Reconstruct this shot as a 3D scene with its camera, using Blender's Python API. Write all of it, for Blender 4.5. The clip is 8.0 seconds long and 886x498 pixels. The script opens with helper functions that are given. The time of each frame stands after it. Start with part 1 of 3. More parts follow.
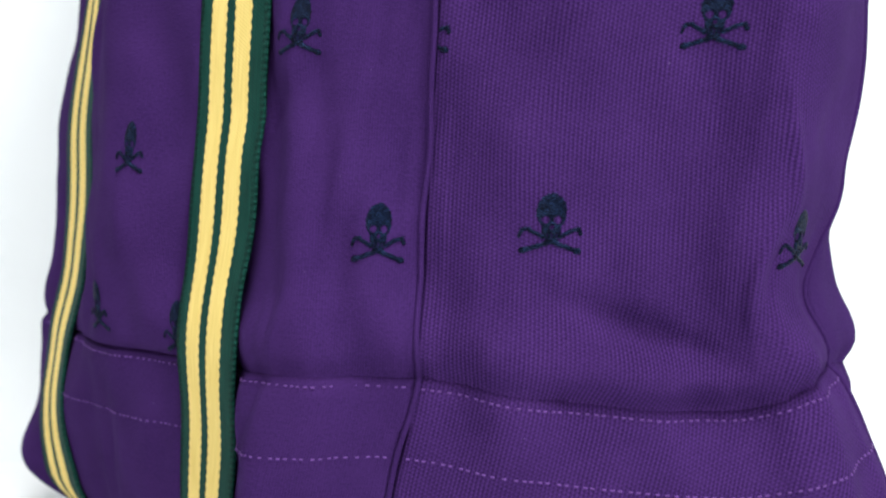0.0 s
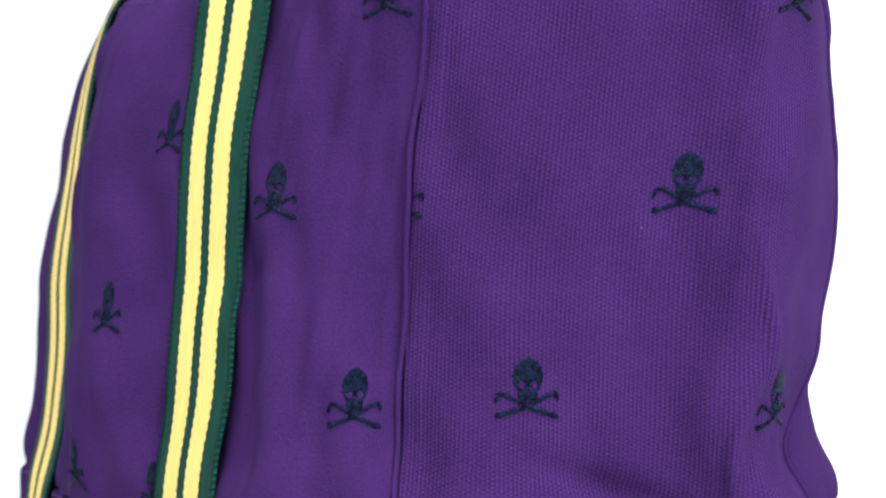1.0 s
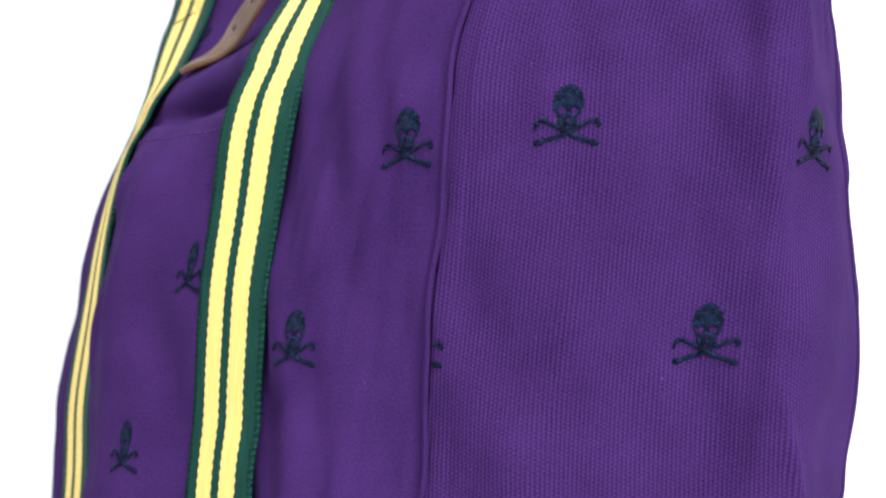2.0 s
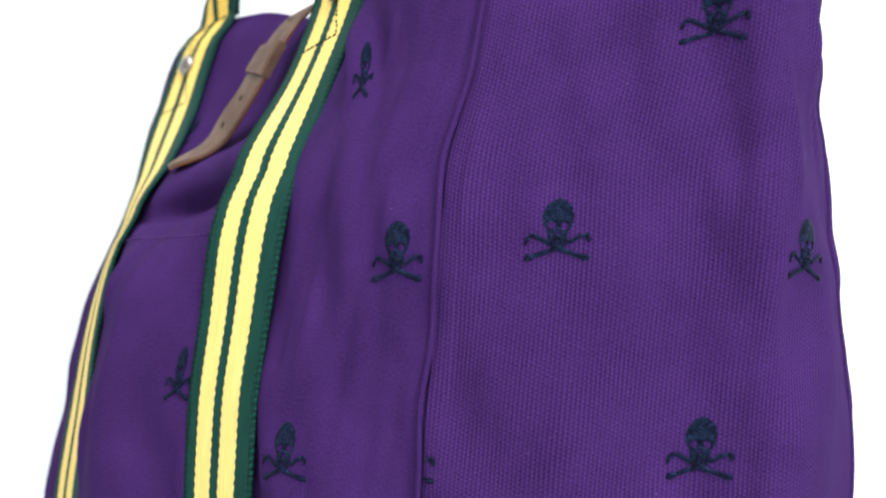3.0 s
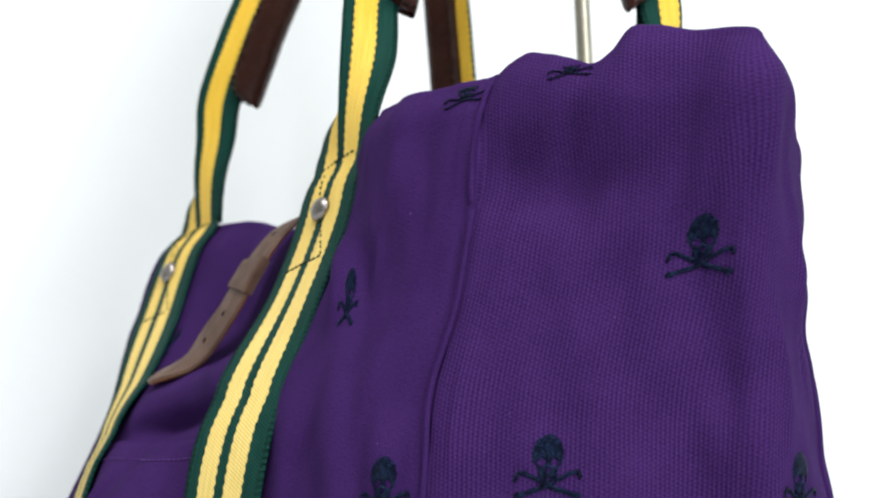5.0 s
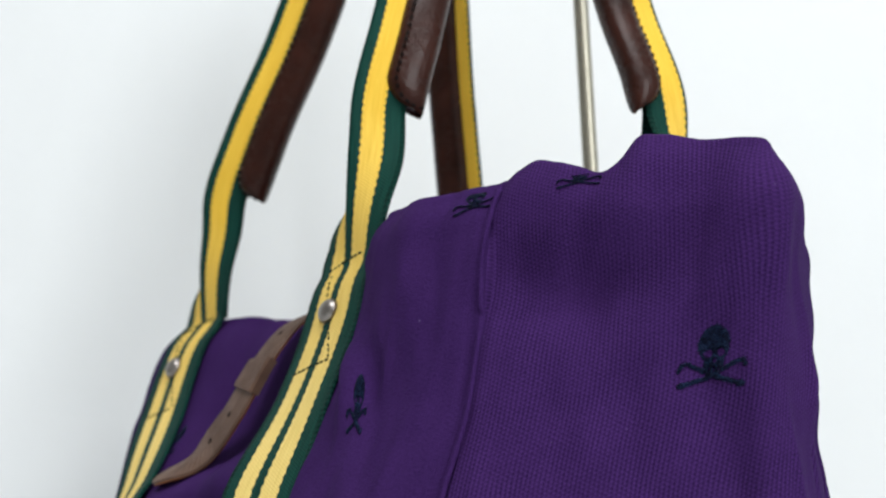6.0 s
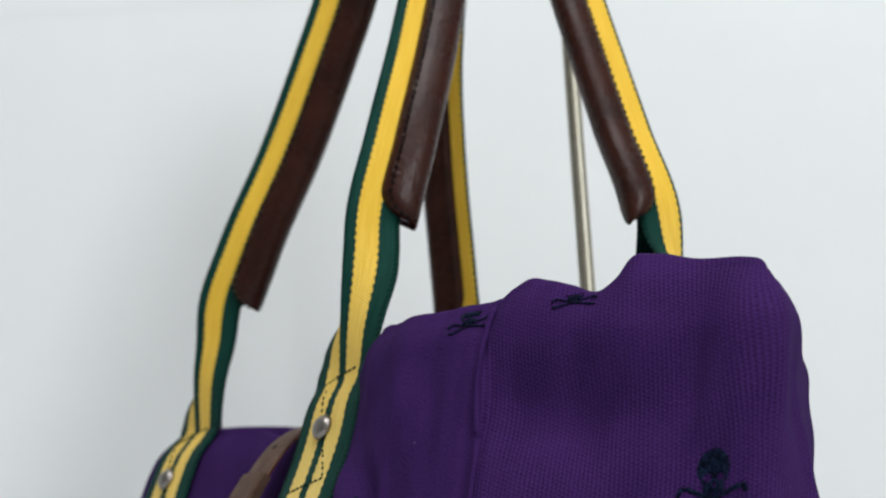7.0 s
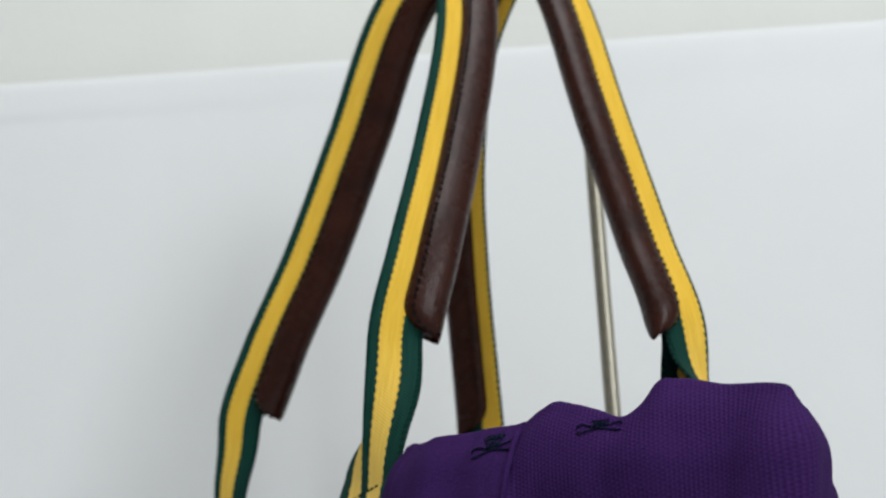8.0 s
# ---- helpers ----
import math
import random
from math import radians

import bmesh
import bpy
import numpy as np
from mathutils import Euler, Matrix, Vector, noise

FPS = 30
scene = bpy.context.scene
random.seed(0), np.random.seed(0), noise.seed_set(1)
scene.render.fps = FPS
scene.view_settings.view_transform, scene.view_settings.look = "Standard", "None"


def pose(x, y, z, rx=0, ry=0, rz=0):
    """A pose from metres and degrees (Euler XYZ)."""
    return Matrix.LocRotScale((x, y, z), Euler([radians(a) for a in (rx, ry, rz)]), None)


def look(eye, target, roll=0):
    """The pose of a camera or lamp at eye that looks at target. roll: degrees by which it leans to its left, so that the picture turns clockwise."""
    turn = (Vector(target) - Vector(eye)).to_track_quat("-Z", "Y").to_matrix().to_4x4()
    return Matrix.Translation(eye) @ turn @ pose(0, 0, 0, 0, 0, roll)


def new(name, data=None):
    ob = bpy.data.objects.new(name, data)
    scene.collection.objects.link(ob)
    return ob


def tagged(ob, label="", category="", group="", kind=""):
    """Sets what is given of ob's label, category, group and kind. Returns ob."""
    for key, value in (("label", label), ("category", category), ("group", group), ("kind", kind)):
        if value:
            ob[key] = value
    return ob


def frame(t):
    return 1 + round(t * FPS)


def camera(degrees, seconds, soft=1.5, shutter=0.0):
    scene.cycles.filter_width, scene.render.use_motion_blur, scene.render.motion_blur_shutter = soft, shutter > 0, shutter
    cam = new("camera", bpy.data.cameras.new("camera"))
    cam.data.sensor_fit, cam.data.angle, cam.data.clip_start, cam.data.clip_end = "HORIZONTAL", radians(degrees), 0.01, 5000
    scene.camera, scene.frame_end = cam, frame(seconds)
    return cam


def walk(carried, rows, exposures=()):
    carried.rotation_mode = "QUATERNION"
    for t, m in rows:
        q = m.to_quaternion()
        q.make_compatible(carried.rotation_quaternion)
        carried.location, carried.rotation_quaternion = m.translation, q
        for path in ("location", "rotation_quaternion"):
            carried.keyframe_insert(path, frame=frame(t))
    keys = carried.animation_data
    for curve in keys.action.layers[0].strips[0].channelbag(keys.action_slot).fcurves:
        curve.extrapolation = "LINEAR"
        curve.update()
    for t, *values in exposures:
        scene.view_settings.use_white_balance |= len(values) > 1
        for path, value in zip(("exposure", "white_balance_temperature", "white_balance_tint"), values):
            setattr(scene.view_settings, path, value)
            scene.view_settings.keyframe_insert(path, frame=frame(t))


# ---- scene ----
cam = camera(39.0, 8.0, 2.2)
PATH = [
    (0.0, (-0.0000, 0.0000, 0.2000), (-0.0000, 0.9977, 0.1313), 0.55),
    (0.5, (0.0042, 0.0009, 0.2137), (0.0039, 1.0005, 0.1828), 0.40),
    (1.0, (0.0070, 0.0009, 0.2286), (0.0120, 1.0009, 0.2339), -0.20),
    (1.5, (0.0056, 0.0009, 0.2441), (-0.0006, 1.0001, 0.2828), -0.25),
    (3.0, (0.0055, 0.0016, 0.2918), (0.0076, 0.9978, 0.3795), -0.91),
    (3.5, (0.0038, 0.0014, 0.3006), (0.0135, 0.9948, 0.4152), -1.23),
    (4.0, (0.0030, 0.0024, 0.3078), (0.0148, 0.9915, 0.4544), -1.18),
    (4.5, (0.0032, 0.0030, 0.3152), (0.0243, 0.9865, 0.4947), -1.35),
    (6.0, (-0.0020, -0.0010, 0.3413), (0.0238, 0.9649, 0.5991), -1.63),
    (6.5, (-0.0014, -0.0018, 0.3503), (0.0259, 0.9566, 0.6344), -1.86),
    (7.0, (0.0001, -0.0025, 0.3591), (0.0289, 0.9456, 0.6759), -2.12),
    (7.5, (-0.0003, -0.0040, 0.3686), (0.0214, 0.9324, 0.7190), -1.84),
    (8.0, (-0.0001, -0.0067, 0.3778), (0.0133, 0.9204, 0.7523), -1.86),
]
EXPOSURES = [(0.0, 0.54), (0.5, 0.76), (1.0, 0.84), (1.5, 0.90), (3.5, 0.70), (4.5, 0.40), (6.0, -0.12), (6.5, -0.28), (8.0, -0.61)]
cam.data.dof.use_dof = True
cam.data.dof.focus_distance, cam.data.dof.aperture_fstop = 0.515, 9.5
walk(cam, [(t, look(eye, target, roll)) for t, eye, target, roll in PATH], EXPOSURES)

# ---- world and light ----
world = bpy.data.worlds.new("world")
scene.world = world
world.use_nodes = True
world.node_tree.nodes["Background"].inputs["Color"].default_value = (0.80, 0.90, 1.0, 1)
world.node_tree.nodes["Background"].inputs["Strength"].default_value = 0.6


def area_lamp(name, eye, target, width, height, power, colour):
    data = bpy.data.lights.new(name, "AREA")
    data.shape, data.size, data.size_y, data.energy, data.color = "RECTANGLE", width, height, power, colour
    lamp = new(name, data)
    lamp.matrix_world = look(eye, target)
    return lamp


# unseen sources, added: a wide panel under the ceiling, a window behind the camera
area_lamp("unseen_overhead_light", (0.1, -0.50, 2.60), (0.1, -0.35, 0.0), 1.5, 1.2, 54, (0.97, 0.985, 1.0))
area_lamp("unseen_window_light", (1.75, -2.10, 1.82), (0.0, 0.7, 0.4), 1.0, 1.1, 57, (0.965, 0.985, 1.0))


# ---- materials ----
def material(name, rough=0.6, metal=0.0):
    m = bpy.data.materials.new(name)
    m.use_nodes = True
    nodes, links = m.node_tree.nodes, m.node_tree.links
    b = nodes["Principled BSDF"]
    b.inputs["Roughness"].default_value, b.inputs["Metallic"].default_value = rough, metal
    return m, nodes, links, b


def noise_node(nodes, links, vector, scale, detail=4.0, rough=0.6):
    n = nodes.new("ShaderNodeTexNoise")
    n.inputs["Scale"].default_value, n.inputs["Detail"].default_value, n.inputs["Roughness"].default_value = scale, detail, rough
    if vector:
        links.new(vector, n.inputs["Vector"])
    return n


def ramp(nodes, links, value, *stops):
    r = nodes.new("ShaderNodeValToRGB")
    while len(r.color_ramp.elements) < len(stops):
        r.color_ramp.elements.new(0.5)
    for e, (p, c) in zip(r.color_ramp.elements, stops):
        e.position, e.color = p, (*c, 1)
    links.new(value, r.inputs["Fac"])
    return r


def maths(nodes, links, kind, a, b=None):
    n = nodes.new("ShaderNodeMath")
    n.operation = kind
    for i, v in enumerate((a, b)):
        if v is None:
            continue
        if isinstance(v, (int, float)):
            n.inputs[i].default_value = v
        else:
            links.new(v, n.inputs[i])
    return n.outputs[0]


def mix(nodes, links, fac, a, b, kind="MIX"):
    n = nodes.new("ShaderNodeMix")
    n.data_type, n.blend_type = "RGBA", kind
    for i, v in ((0, fac), (6, a), (7, b)):
        if isinstance(v, (int, float)):
            n.inputs[i].default_value = v
        elif isinstance(v, tuple):
            n.inputs[i].default_value = (*v, 1)
        else:
            links.new(v, n.inputs[i])
    return n.outputs[2]


def bump(nodes, links, b, height, distance, strength=1.0):
    n = nodes.new("ShaderNodeBump")
    n.inputs["Strength"].default_value, n.inputs["Distance"].default_value = strength, distance
    links.new(height, n.inputs["Height"])
    links.new(n.outputs["Normal"], b.inputs["Normal"])
    return n


def uv_socket(nodes, links):
    """UV in metres on the cloth: u across, v up."""
    u = nodes.new("ShaderNodeUVMap")
    u.uv_map = "UVMap"
    sep = nodes.new("ShaderNodeSeparateXYZ")
    links.new(u.outputs["UV"], sep.inputs[0])
    return u.outputs["UV"], sep.outputs["X"], sep.outputs["Y"]


def cloth(name, dark, light, rib=0.00177, weave=0.0014, ribbed=0.38, crossed=0.26, ends=(0.2, 0.75), relief=0.00034):
    """Ribbed cotton twill: upright ribs crossed by the weft."""
    m, nodes, links, b = material(name, 0.86)
    uv, u, v = uv_socket(nodes, links)
    wob = noise_node(nodes, links, uv, 22, 2)
    uu = maths(nodes, links, "ADD", u, maths(nodes, links, "MULTIPLY", wob.outputs["Fac"], 0.0010))
    ribs = maths(nodes, links, "SINE", maths(nodes, links, "MULTIPLY", uu, 2 * math.pi / rib))
    half = maths(nodes, links, "MULTIPLY", maths(nodes, links, "FLOOR", maths(nodes, links, "DIVIDE", uu, rib)), math.pi)
    weft = maths(nodes, links, "SINE", maths(nodes, links, "ADD", maths(nodes, links, "MULTIPLY", v, 2 * math.pi / weave), half))
    fuzz = noise_node(nodes, links, uv, 850, 3)
    patchy = noise_node(nodes, links, uv, 45, 3)
    ribs = maths(nodes, links, "MULTIPLY", ribs, ramp(nodes, links, patchy.outputs["Fac"], (0.35, (0.55, 0.55, 0.55)), (0.65, (1.3, 1.3, 1.3))).outputs[0])
    ribs = maths(nodes, links, "MULTIPLY", ribs, ramp(nodes, links, v, (0.37, (1.0, 1.0, 1.0)), (0.46, (0.7, 0.7, 0.7))).outputs[0])      # weaker towards the rim, imitating soft focus there
    h = maths(nodes, links, "ADD", maths(nodes, links, "MULTIPLY", ribs, ribbed), maths(nodes, links, "MULTIPLY", weft, crossed))
    h = maths(nodes, links, "ADD", h, maths(nodes, links, "MULTIPLY", fuzz.outputs["Fac"], 1.6))
    wear = noise_node(nodes, links, uv, 26, 5)
    tone = maths(nodes, links, "ADD", maths(nodes, links, "MULTIPLY", h, 0.42), maths(nodes, links, "MULTIPLY", wear.outputs["Fac"], 0.50))
    r = ramp(nodes, links, tone, (ends[0], dark), (ends[1], light))
    lint = noise_node(nodes, links, uv, 420, 1)
    specks = ramp(nodes, links, lint.outputs["Fac"], (0.80, (0, 0, 0)), (0.84, (1, 1, 1)))
    links.new(mix(nodes, links, maths(nodes, links, "MULTIPLY", specks.outputs[0], 0.35), r.outputs[0], (0.30, 0.22, 0.40)), b.inputs["Base Color"])
    b.inputs["Sheen Weight"].default_value = 0.01
    b.inputs["Sheen Roughness"].default_value = 0.5
    b.inputs["Sheen Tint"].default_value = (0.55, 0.35, 0.9, 1)
    b.inputs["Specular IOR Level"].default_value = 0.02
    bump(nodes, links, b, h, relief, 0.9)
    return m


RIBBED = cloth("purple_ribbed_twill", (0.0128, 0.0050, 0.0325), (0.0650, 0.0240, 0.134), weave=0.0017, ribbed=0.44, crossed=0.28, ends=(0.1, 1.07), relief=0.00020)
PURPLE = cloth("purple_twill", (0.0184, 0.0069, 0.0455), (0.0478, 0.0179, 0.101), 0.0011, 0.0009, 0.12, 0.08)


def thread(name, colour, rough=0.5, scale=1500):
    m, nodes, links, b = material(name, rough)
    tc = nodes.new("ShaderNodeTexCoord")
    n = noise_node(nodes, links, tc.outputs["Object"], scale, 2)
    dark = tuple(0.6 * c for c in colour)
    light = tuple(1.35 * c for c in colour)
    links.new(ramp(nodes, links, n.outputs["Fac"], (0.3, dark), (0.7, light)).outputs[0], b.inputs["Base Color"])
    b.inputs["Specular IOR Level"].default_value = 0.1
    bump(nodes, links, b, n.outputs["Fac"], 0.0003, 0.8)
    return m


def satin_thread():
    """Navy embroidery thread laid in short slanted satin stitches."""
    m, nodes, links, b = material("navy_embroidery", 0.5)
    uv, u, v = uv_socket(nodes, links)
    patch = noise_node(nodes, links, uv, 260, 1)
    slant = maths(nodes, links, "ADD", maths(nodes, links, "MULTIPLY", u, 0.5), v)
    w = noise_node(nodes, links, uv, 900, 2)
    line = maths(nodes, links, "ADD", maths(nodes, links, "MULTIPLY", slant, 2 * math.pi / 0.0007), maths(nodes, links, "MULTIPLY", patch.outputs["Fac"], 22.0))
    wave = maths(nodes, links, "SINE", line)
    tone = maths(nodes, links, "ADD", maths(nodes, links, "MULTIPLY", wave, 0.22), maths(nodes, links, "ADD", maths(nodes, links, "MULTIPLY", w.outputs["Fac"], 0.5), maths(nodes, links, "MULTIPLY", patch.outputs["Fac"], 0.5)))
    # the palest blue paints the thread's glints into its colour
    links.new(ramp(nodes, links, tone, (0.32, (0.0008, 0.0013, 0.006)), (0.58, (0.0023, 0.0042, 0.0170)), (0.74, (0.022, 0.046, 0.115))).outputs[0], b.inputs["Base Color"])
    b.inputs["Specular IOR Level"].default_value = 0.05
    bump(nodes, links, b, tone, 0.0010, 1.0)
    return m


NAVY = satin_thread()
LILAC_THREAD = thread("lilac_thread", (0.120, 0.050, 0.215))
DARK_THREAD = thread("dark_green_thread", (0.008, 0.022, 0.016))
BROWN_THREAD = thread("brown_thread", (0.006, 0.003, 0.0025), 0.8)

WEB = 0.0235                                      # half the webbing's width


def webbing():
    """Green webbing with two yellow stripes; u runs from 0 to 1 across it, v in metres along it."""
    m, nodes, links, b = material("striped_webbing", 0.62)
    uv, u, v = uv_socket(nodes, links)
    wob = noise_node(nodes, links, uv, 300, 2)
    teeth = maths(nodes, links, "SINE", maths(nodes, links, "MULTIPLY", v, 2 * math.pi / 0.0044))
    uu = maths(nodes, links, "ADD", u, maths(nodes, links, "MULTIPLY", teeth, 0.0075))
    uu = maths(nodes, links, "ADD", uu, maths(nodes, links, "MULTIPLY", maths(nodes, links, "SUBTRACT", wob.outputs["Fac"], 0.5), 0.012))
    band = ramp(nodes, links, uu, (0.0, (0, 0, 0)), (0.172, (1, 1, 1)), (0.402, (0, 0, 0)), (0.526, (1, 1, 1)), (0.768, (0, 0, 0)))
    band.color_ramp.interpolation = "CONSTANT"
    twill = maths(nodes, links, "SINE", maths(nodes, links, "ADD", maths(nodes, links, "MULTIPLY", u, 120.0), maths(nodes, links, "MULTIPLY", v, 2 * math.pi / 0.0016)))
    cross = maths(nodes, links, "SINE", maths(nodes, links, "MULTIPLY", u, 2 * math.pi * 34))
    h = maths(nodes, links, "ADD", maths(nodes, links, "MULTIPLY", twill, 0.28), maths(nodes, links, "MULTIPLY", cross, 0.22))
    dirt = noise_node(nodes, links, uv, 40, 5)
    selv = maths(nodes, links, "GREATER_THAN", maths(nodes, links, "ABSOLUTE", maths(nodes, links, "SUBTRACT", u, 0.5)), 0.445)
    loops = maths(nodes, links, "MULTIPLY", selv, maths(nodes, links, "SINE", maths(nodes, links, "ADD", maths(nodes, links, "MULTIPLY", v, 2 * math.pi / 0.0030), maths(nodes, links, "MULTIPLY", wob.outputs["Fac"], 9.0))))
    h = maths(nodes, links, "ADD", h, maths(nodes, links, "MULTIPLY", loops, 1.5))
    tone = maths(nodes, links, "ADD", maths(nodes, links, "MULTIPLY", h, 0.12), dirt.outputs["Fac"])
    green = ramp(nodes, links, tone, (0.25, (0.003, 0.026, 0.020)), (0.75, (0.009, 0.062, 0.048)))
    paler = ramp(nodes, links, tone, (0.2, (0.70, 0.50, 0.13)), (0.75, (0.89, 0.69, 0.25)))      # paler low down: light and gloss on the sewn-down strap painted in
    golden = ramp(nodes, links, tone, (0.2, (0.74, 0.43, 0.034)), (0.75, (0.93, 0.62, 0.085)))
    # blends the two yellows by height, imitating how light shifts their tone
    lit_blend = ramp(nodes, links, v, (0.44, (0, 0, 0)), (0.60, (1, 1, 1)))
    yellow = mix(nodes, links, lit_blend.outputs[0], paler.outputs[0], golden.outputs[0])
    links.new(mix(nodes, links, band.outputs[0], green.outputs[0], yellow), b.inputs["Base Color"])
    b.inputs["Specular IOR Level"].default_value = 0.06
    bump(nodes, links, b, h, 0.0003, 0.8)
    return m


WEBBING = webbing()


def leather(name, dark, light, rough, fine, relief=0.00018, shine=0.4, coat=0.0):
    m, nodes, links, b = material(name, rough)
    tc = nodes.new("ShaderNodeTexCoord")
    big = noise_node(nodes, links, tc.outputs["Object"], 45, 6)
    links.new(ramp(nodes, links, big.outputs["Fac"], (0.3, dark), (0.72, light)).outputs[0], b.inputs["Base Color"])
    vor = nodes.new("ShaderNodeTexVoronoi")
    vor.inputs["Scale"].default_value = fine
    links.new(tc.outputs["Object"], vor.inputs["Vector"])
    grain = noise_node(nodes, links, tc.outputs["Object"], 300, 4)
    h = maths(nodes, links, "ADD", maths(nodes, links, "MULTIPLY", vor.outputs["Distance"], 0.5), grain.outputs["Fac"])
    links.new(ramp(nodes, links, big.outputs["Fac"], (0.3, (rough + 0.08,) * 3), (0.7, (rough - 0.06,) * 3)).outputs[0], b.inputs["Roughness"])
    b.inputs["Specular IOR Level"].default_value = shine
    b.inputs["Coat Weight"].default_value, b.inputs["Coat Roughness"].default_value = coat, 0.12
    bump(nodes, links, b, h, relief, 0.6)
    return m


GRIP = leather("dark_brown_leather", (0.021, 0.0060, 0.0040), (0.046, 0.0142, 0.0095), 0.26, 700, 0.0006, 0.15, 0.05)
TAB = leather("faded_brown_leather", (0.070, 0.038, 0.026), (0.135, 0.076, 0.052), 0.55, 700, 0.0004, 0.2)
TAB_EDGE = leather("raw_leather_edge", (0.20, 0.065, 0.02), (0.30, 0.11, 0.035), 0.65, 700, 0.0004, 0.2)
HOLE_SHADE = leather("hole_shade_leather", (0.010, 0.005, 0.004), (0.016, 0.008, 0.006), 0.8, 700, 0.0002, 0.1)


def metal(name, colour, rough):
    m, nodes, links, b = material(name, rough, 1.0)
    tc = nodes.new("ShaderNodeTexCoord")
    n = noise_node(nodes, links, tc.outputs["Object"], 220, 4)
    links.new(ramp(nodes, links, n.outputs["Fac"], (0.3, tuple(0.8 * c for c in colour)), (0.7, colour)).outputs[0], b.inputs["Base Color"])
    links.new(ramp(nodes, links, n.outputs["Fac"], (0.3, (rough,) * 3), (0.7, (rough + 0.12,) * 3)).outputs[0], b.inputs["Roughness"])
    return m


NICKEL = metal("nickel", (0.30, 0.275, 0.26), 0.30)
STEEL = metal("brushed_steel", (0.42, 0.40, 0.33), 0.38)


def plain(name, colour, rough, scale, spread=0.05, relief=0.0005):
    m, nodes, links, b = material(name, rough)
    tc = nodes.new("ShaderNodeTexCoord")
    n = noise_node(nodes, links, tc.outputs["Object"], scale, 6)
    f = noise_node(nodes, links, tc.outputs["Object"], scale * 40, 3)
    lo, hi = tuple(c * (1 - spread) for c in colour), tuple(min(0.95, c * (1 + spread)) for c in colour)
    links.new(ramp(nodes, links, n.outputs["Fac"], (0.3, lo), (0.7, hi)).outputs[0], b.inputs["Base Color"])
    bump(nodes, links, b, f.outputs["Fac"], relief, 0.5)
    return m


PAPER = plain("white_backdrop_paper", (0.785, 0.81, 0.82), 0.85, 2.5, 0.03)
WALL = plain("warm_white_wall", (0.775, 0.795, 0.765), 0.9, 3.0, 0.03, 0.001)
ROOM = plain("grey_room_paint", (0.50, 0.50, 0.49), 0.9, 3.0, 0.05, 0.001)
TABLE = plain("white_table_top", (0.80, 0.81, 0.81), 0.55, 4.0, 0.03)
FLOOR = plain("pale_floor", (0.55, 0.52, 0.48), 0.6, 3.0, 0.12)
FRAME = plain("white_window_paint", (0.8, 0.8, 0.78), 0.5, 8.0, 0.03)


# ---- builders ----
def mesh_object(name, verts, faces, mat, uvs=None, smooth=True):
    me = bpy.data.meshes.new(name)
    me.from_pydata([tuple(v) for v in verts], [], faces)
    me.materials.append(mat)
    if uvs is not None:
        layer = me.uv_layers.new(name="UVMap")
        index = np.empty(len(me.loops), dtype=np.int32)
        me.loops.foreach_get("vertex_index", index)
        layer.data.foreach_set("uv", np.asarray(uvs, dtype=np.float32)[index].ravel())
    if smooth:
        me.polygons.foreach_set("use_smooth", [True] * len(me.polygons))
    me.update()
    return new(name, me)


def child(ob, parent, label=""):
    ob.parent = parent
    return tagged(ob, label) if label else ob


def part(name, bm, mat, parent, label="", smooth=False):
    me = bpy.data.meshes.new(name)
    bm.to_mesh(me)
    bm.free()
    me.materials.append(mat)
    if smooth:
        me.polygons.foreach_set("use_smooth", [True] * len(me.polygons))
    return child(new(name, me), parent, label)


def box(bm, x0, y0, z0, x1, y1, z1, bevel=0.0):
    g = bmesh.ops.create_cube(bm, size=1)
    bmesh.ops.scale(bm, vec=(x1 - x0, y1 - y0, z1 - z0), verts=g["verts"])
    bmesh.ops.translate(bm, vec=((x0 + x1) / 2, (y0 + y1) / 2, (z0 + z1) / 2), verts=g["verts"])
    if bevel:
        edges = list({e for v in g["verts"] for e in v.link_edges})
        bmesh.ops.bevel(bm, geom=edges, offset=bevel, segments=2, affect="EDGES")
    return bm


def structure(name, boxes, mat, label="", bevel=0.0):
    bm = bmesh.new()
    for b in boxes:
        box(bm, *b, bevel)
    me = bpy.data.meshes.new(name)
    bm.to_mesh(me)
    bm.free()
    me.materials.append(mat)
    return tagged(new(name, me), label, kind="structure")


def tube_mesh(points, radius, sides=12):
    """Verts and faces of a round tube along points; radius a number or one per point."""
    pts = np.asarray(points, float)
    n = len(pts)
    rad = np.full(n, radius) if np.isscalar(radius) else np.asarray(radius, float)
    tan = np.gradient(pts, axis=0)
    tan /= np.linalg.norm(tan, axis=1)[:, None] + 1e-12
    side = np.cross(tan[0], (0.31, 0.22, 0.92))
    verts = []
    for i in range(n):
        side = side - tan[i] * (side @ tan[i])
        side /= np.linalg.norm(side)
        up = np.cross(tan[i], side)
        for k in range(sides):
            a = 2 * math.pi * k / sides
            verts.append(pts[i] + rad[i] * (math.cos(a) * side + math.sin(a) * up))
    faces = [(i * sides + k, i * sides + (k + 1) % sides, (i + 1) * sides + (k + 1) % sides, (i + 1) * sides + k) for i in range(n - 1) for k in range(sides)]
    faces += [tuple(range(sides))[::-1], tuple((n - 1) * sides + k for k in range(sides))]
    return verts, faces


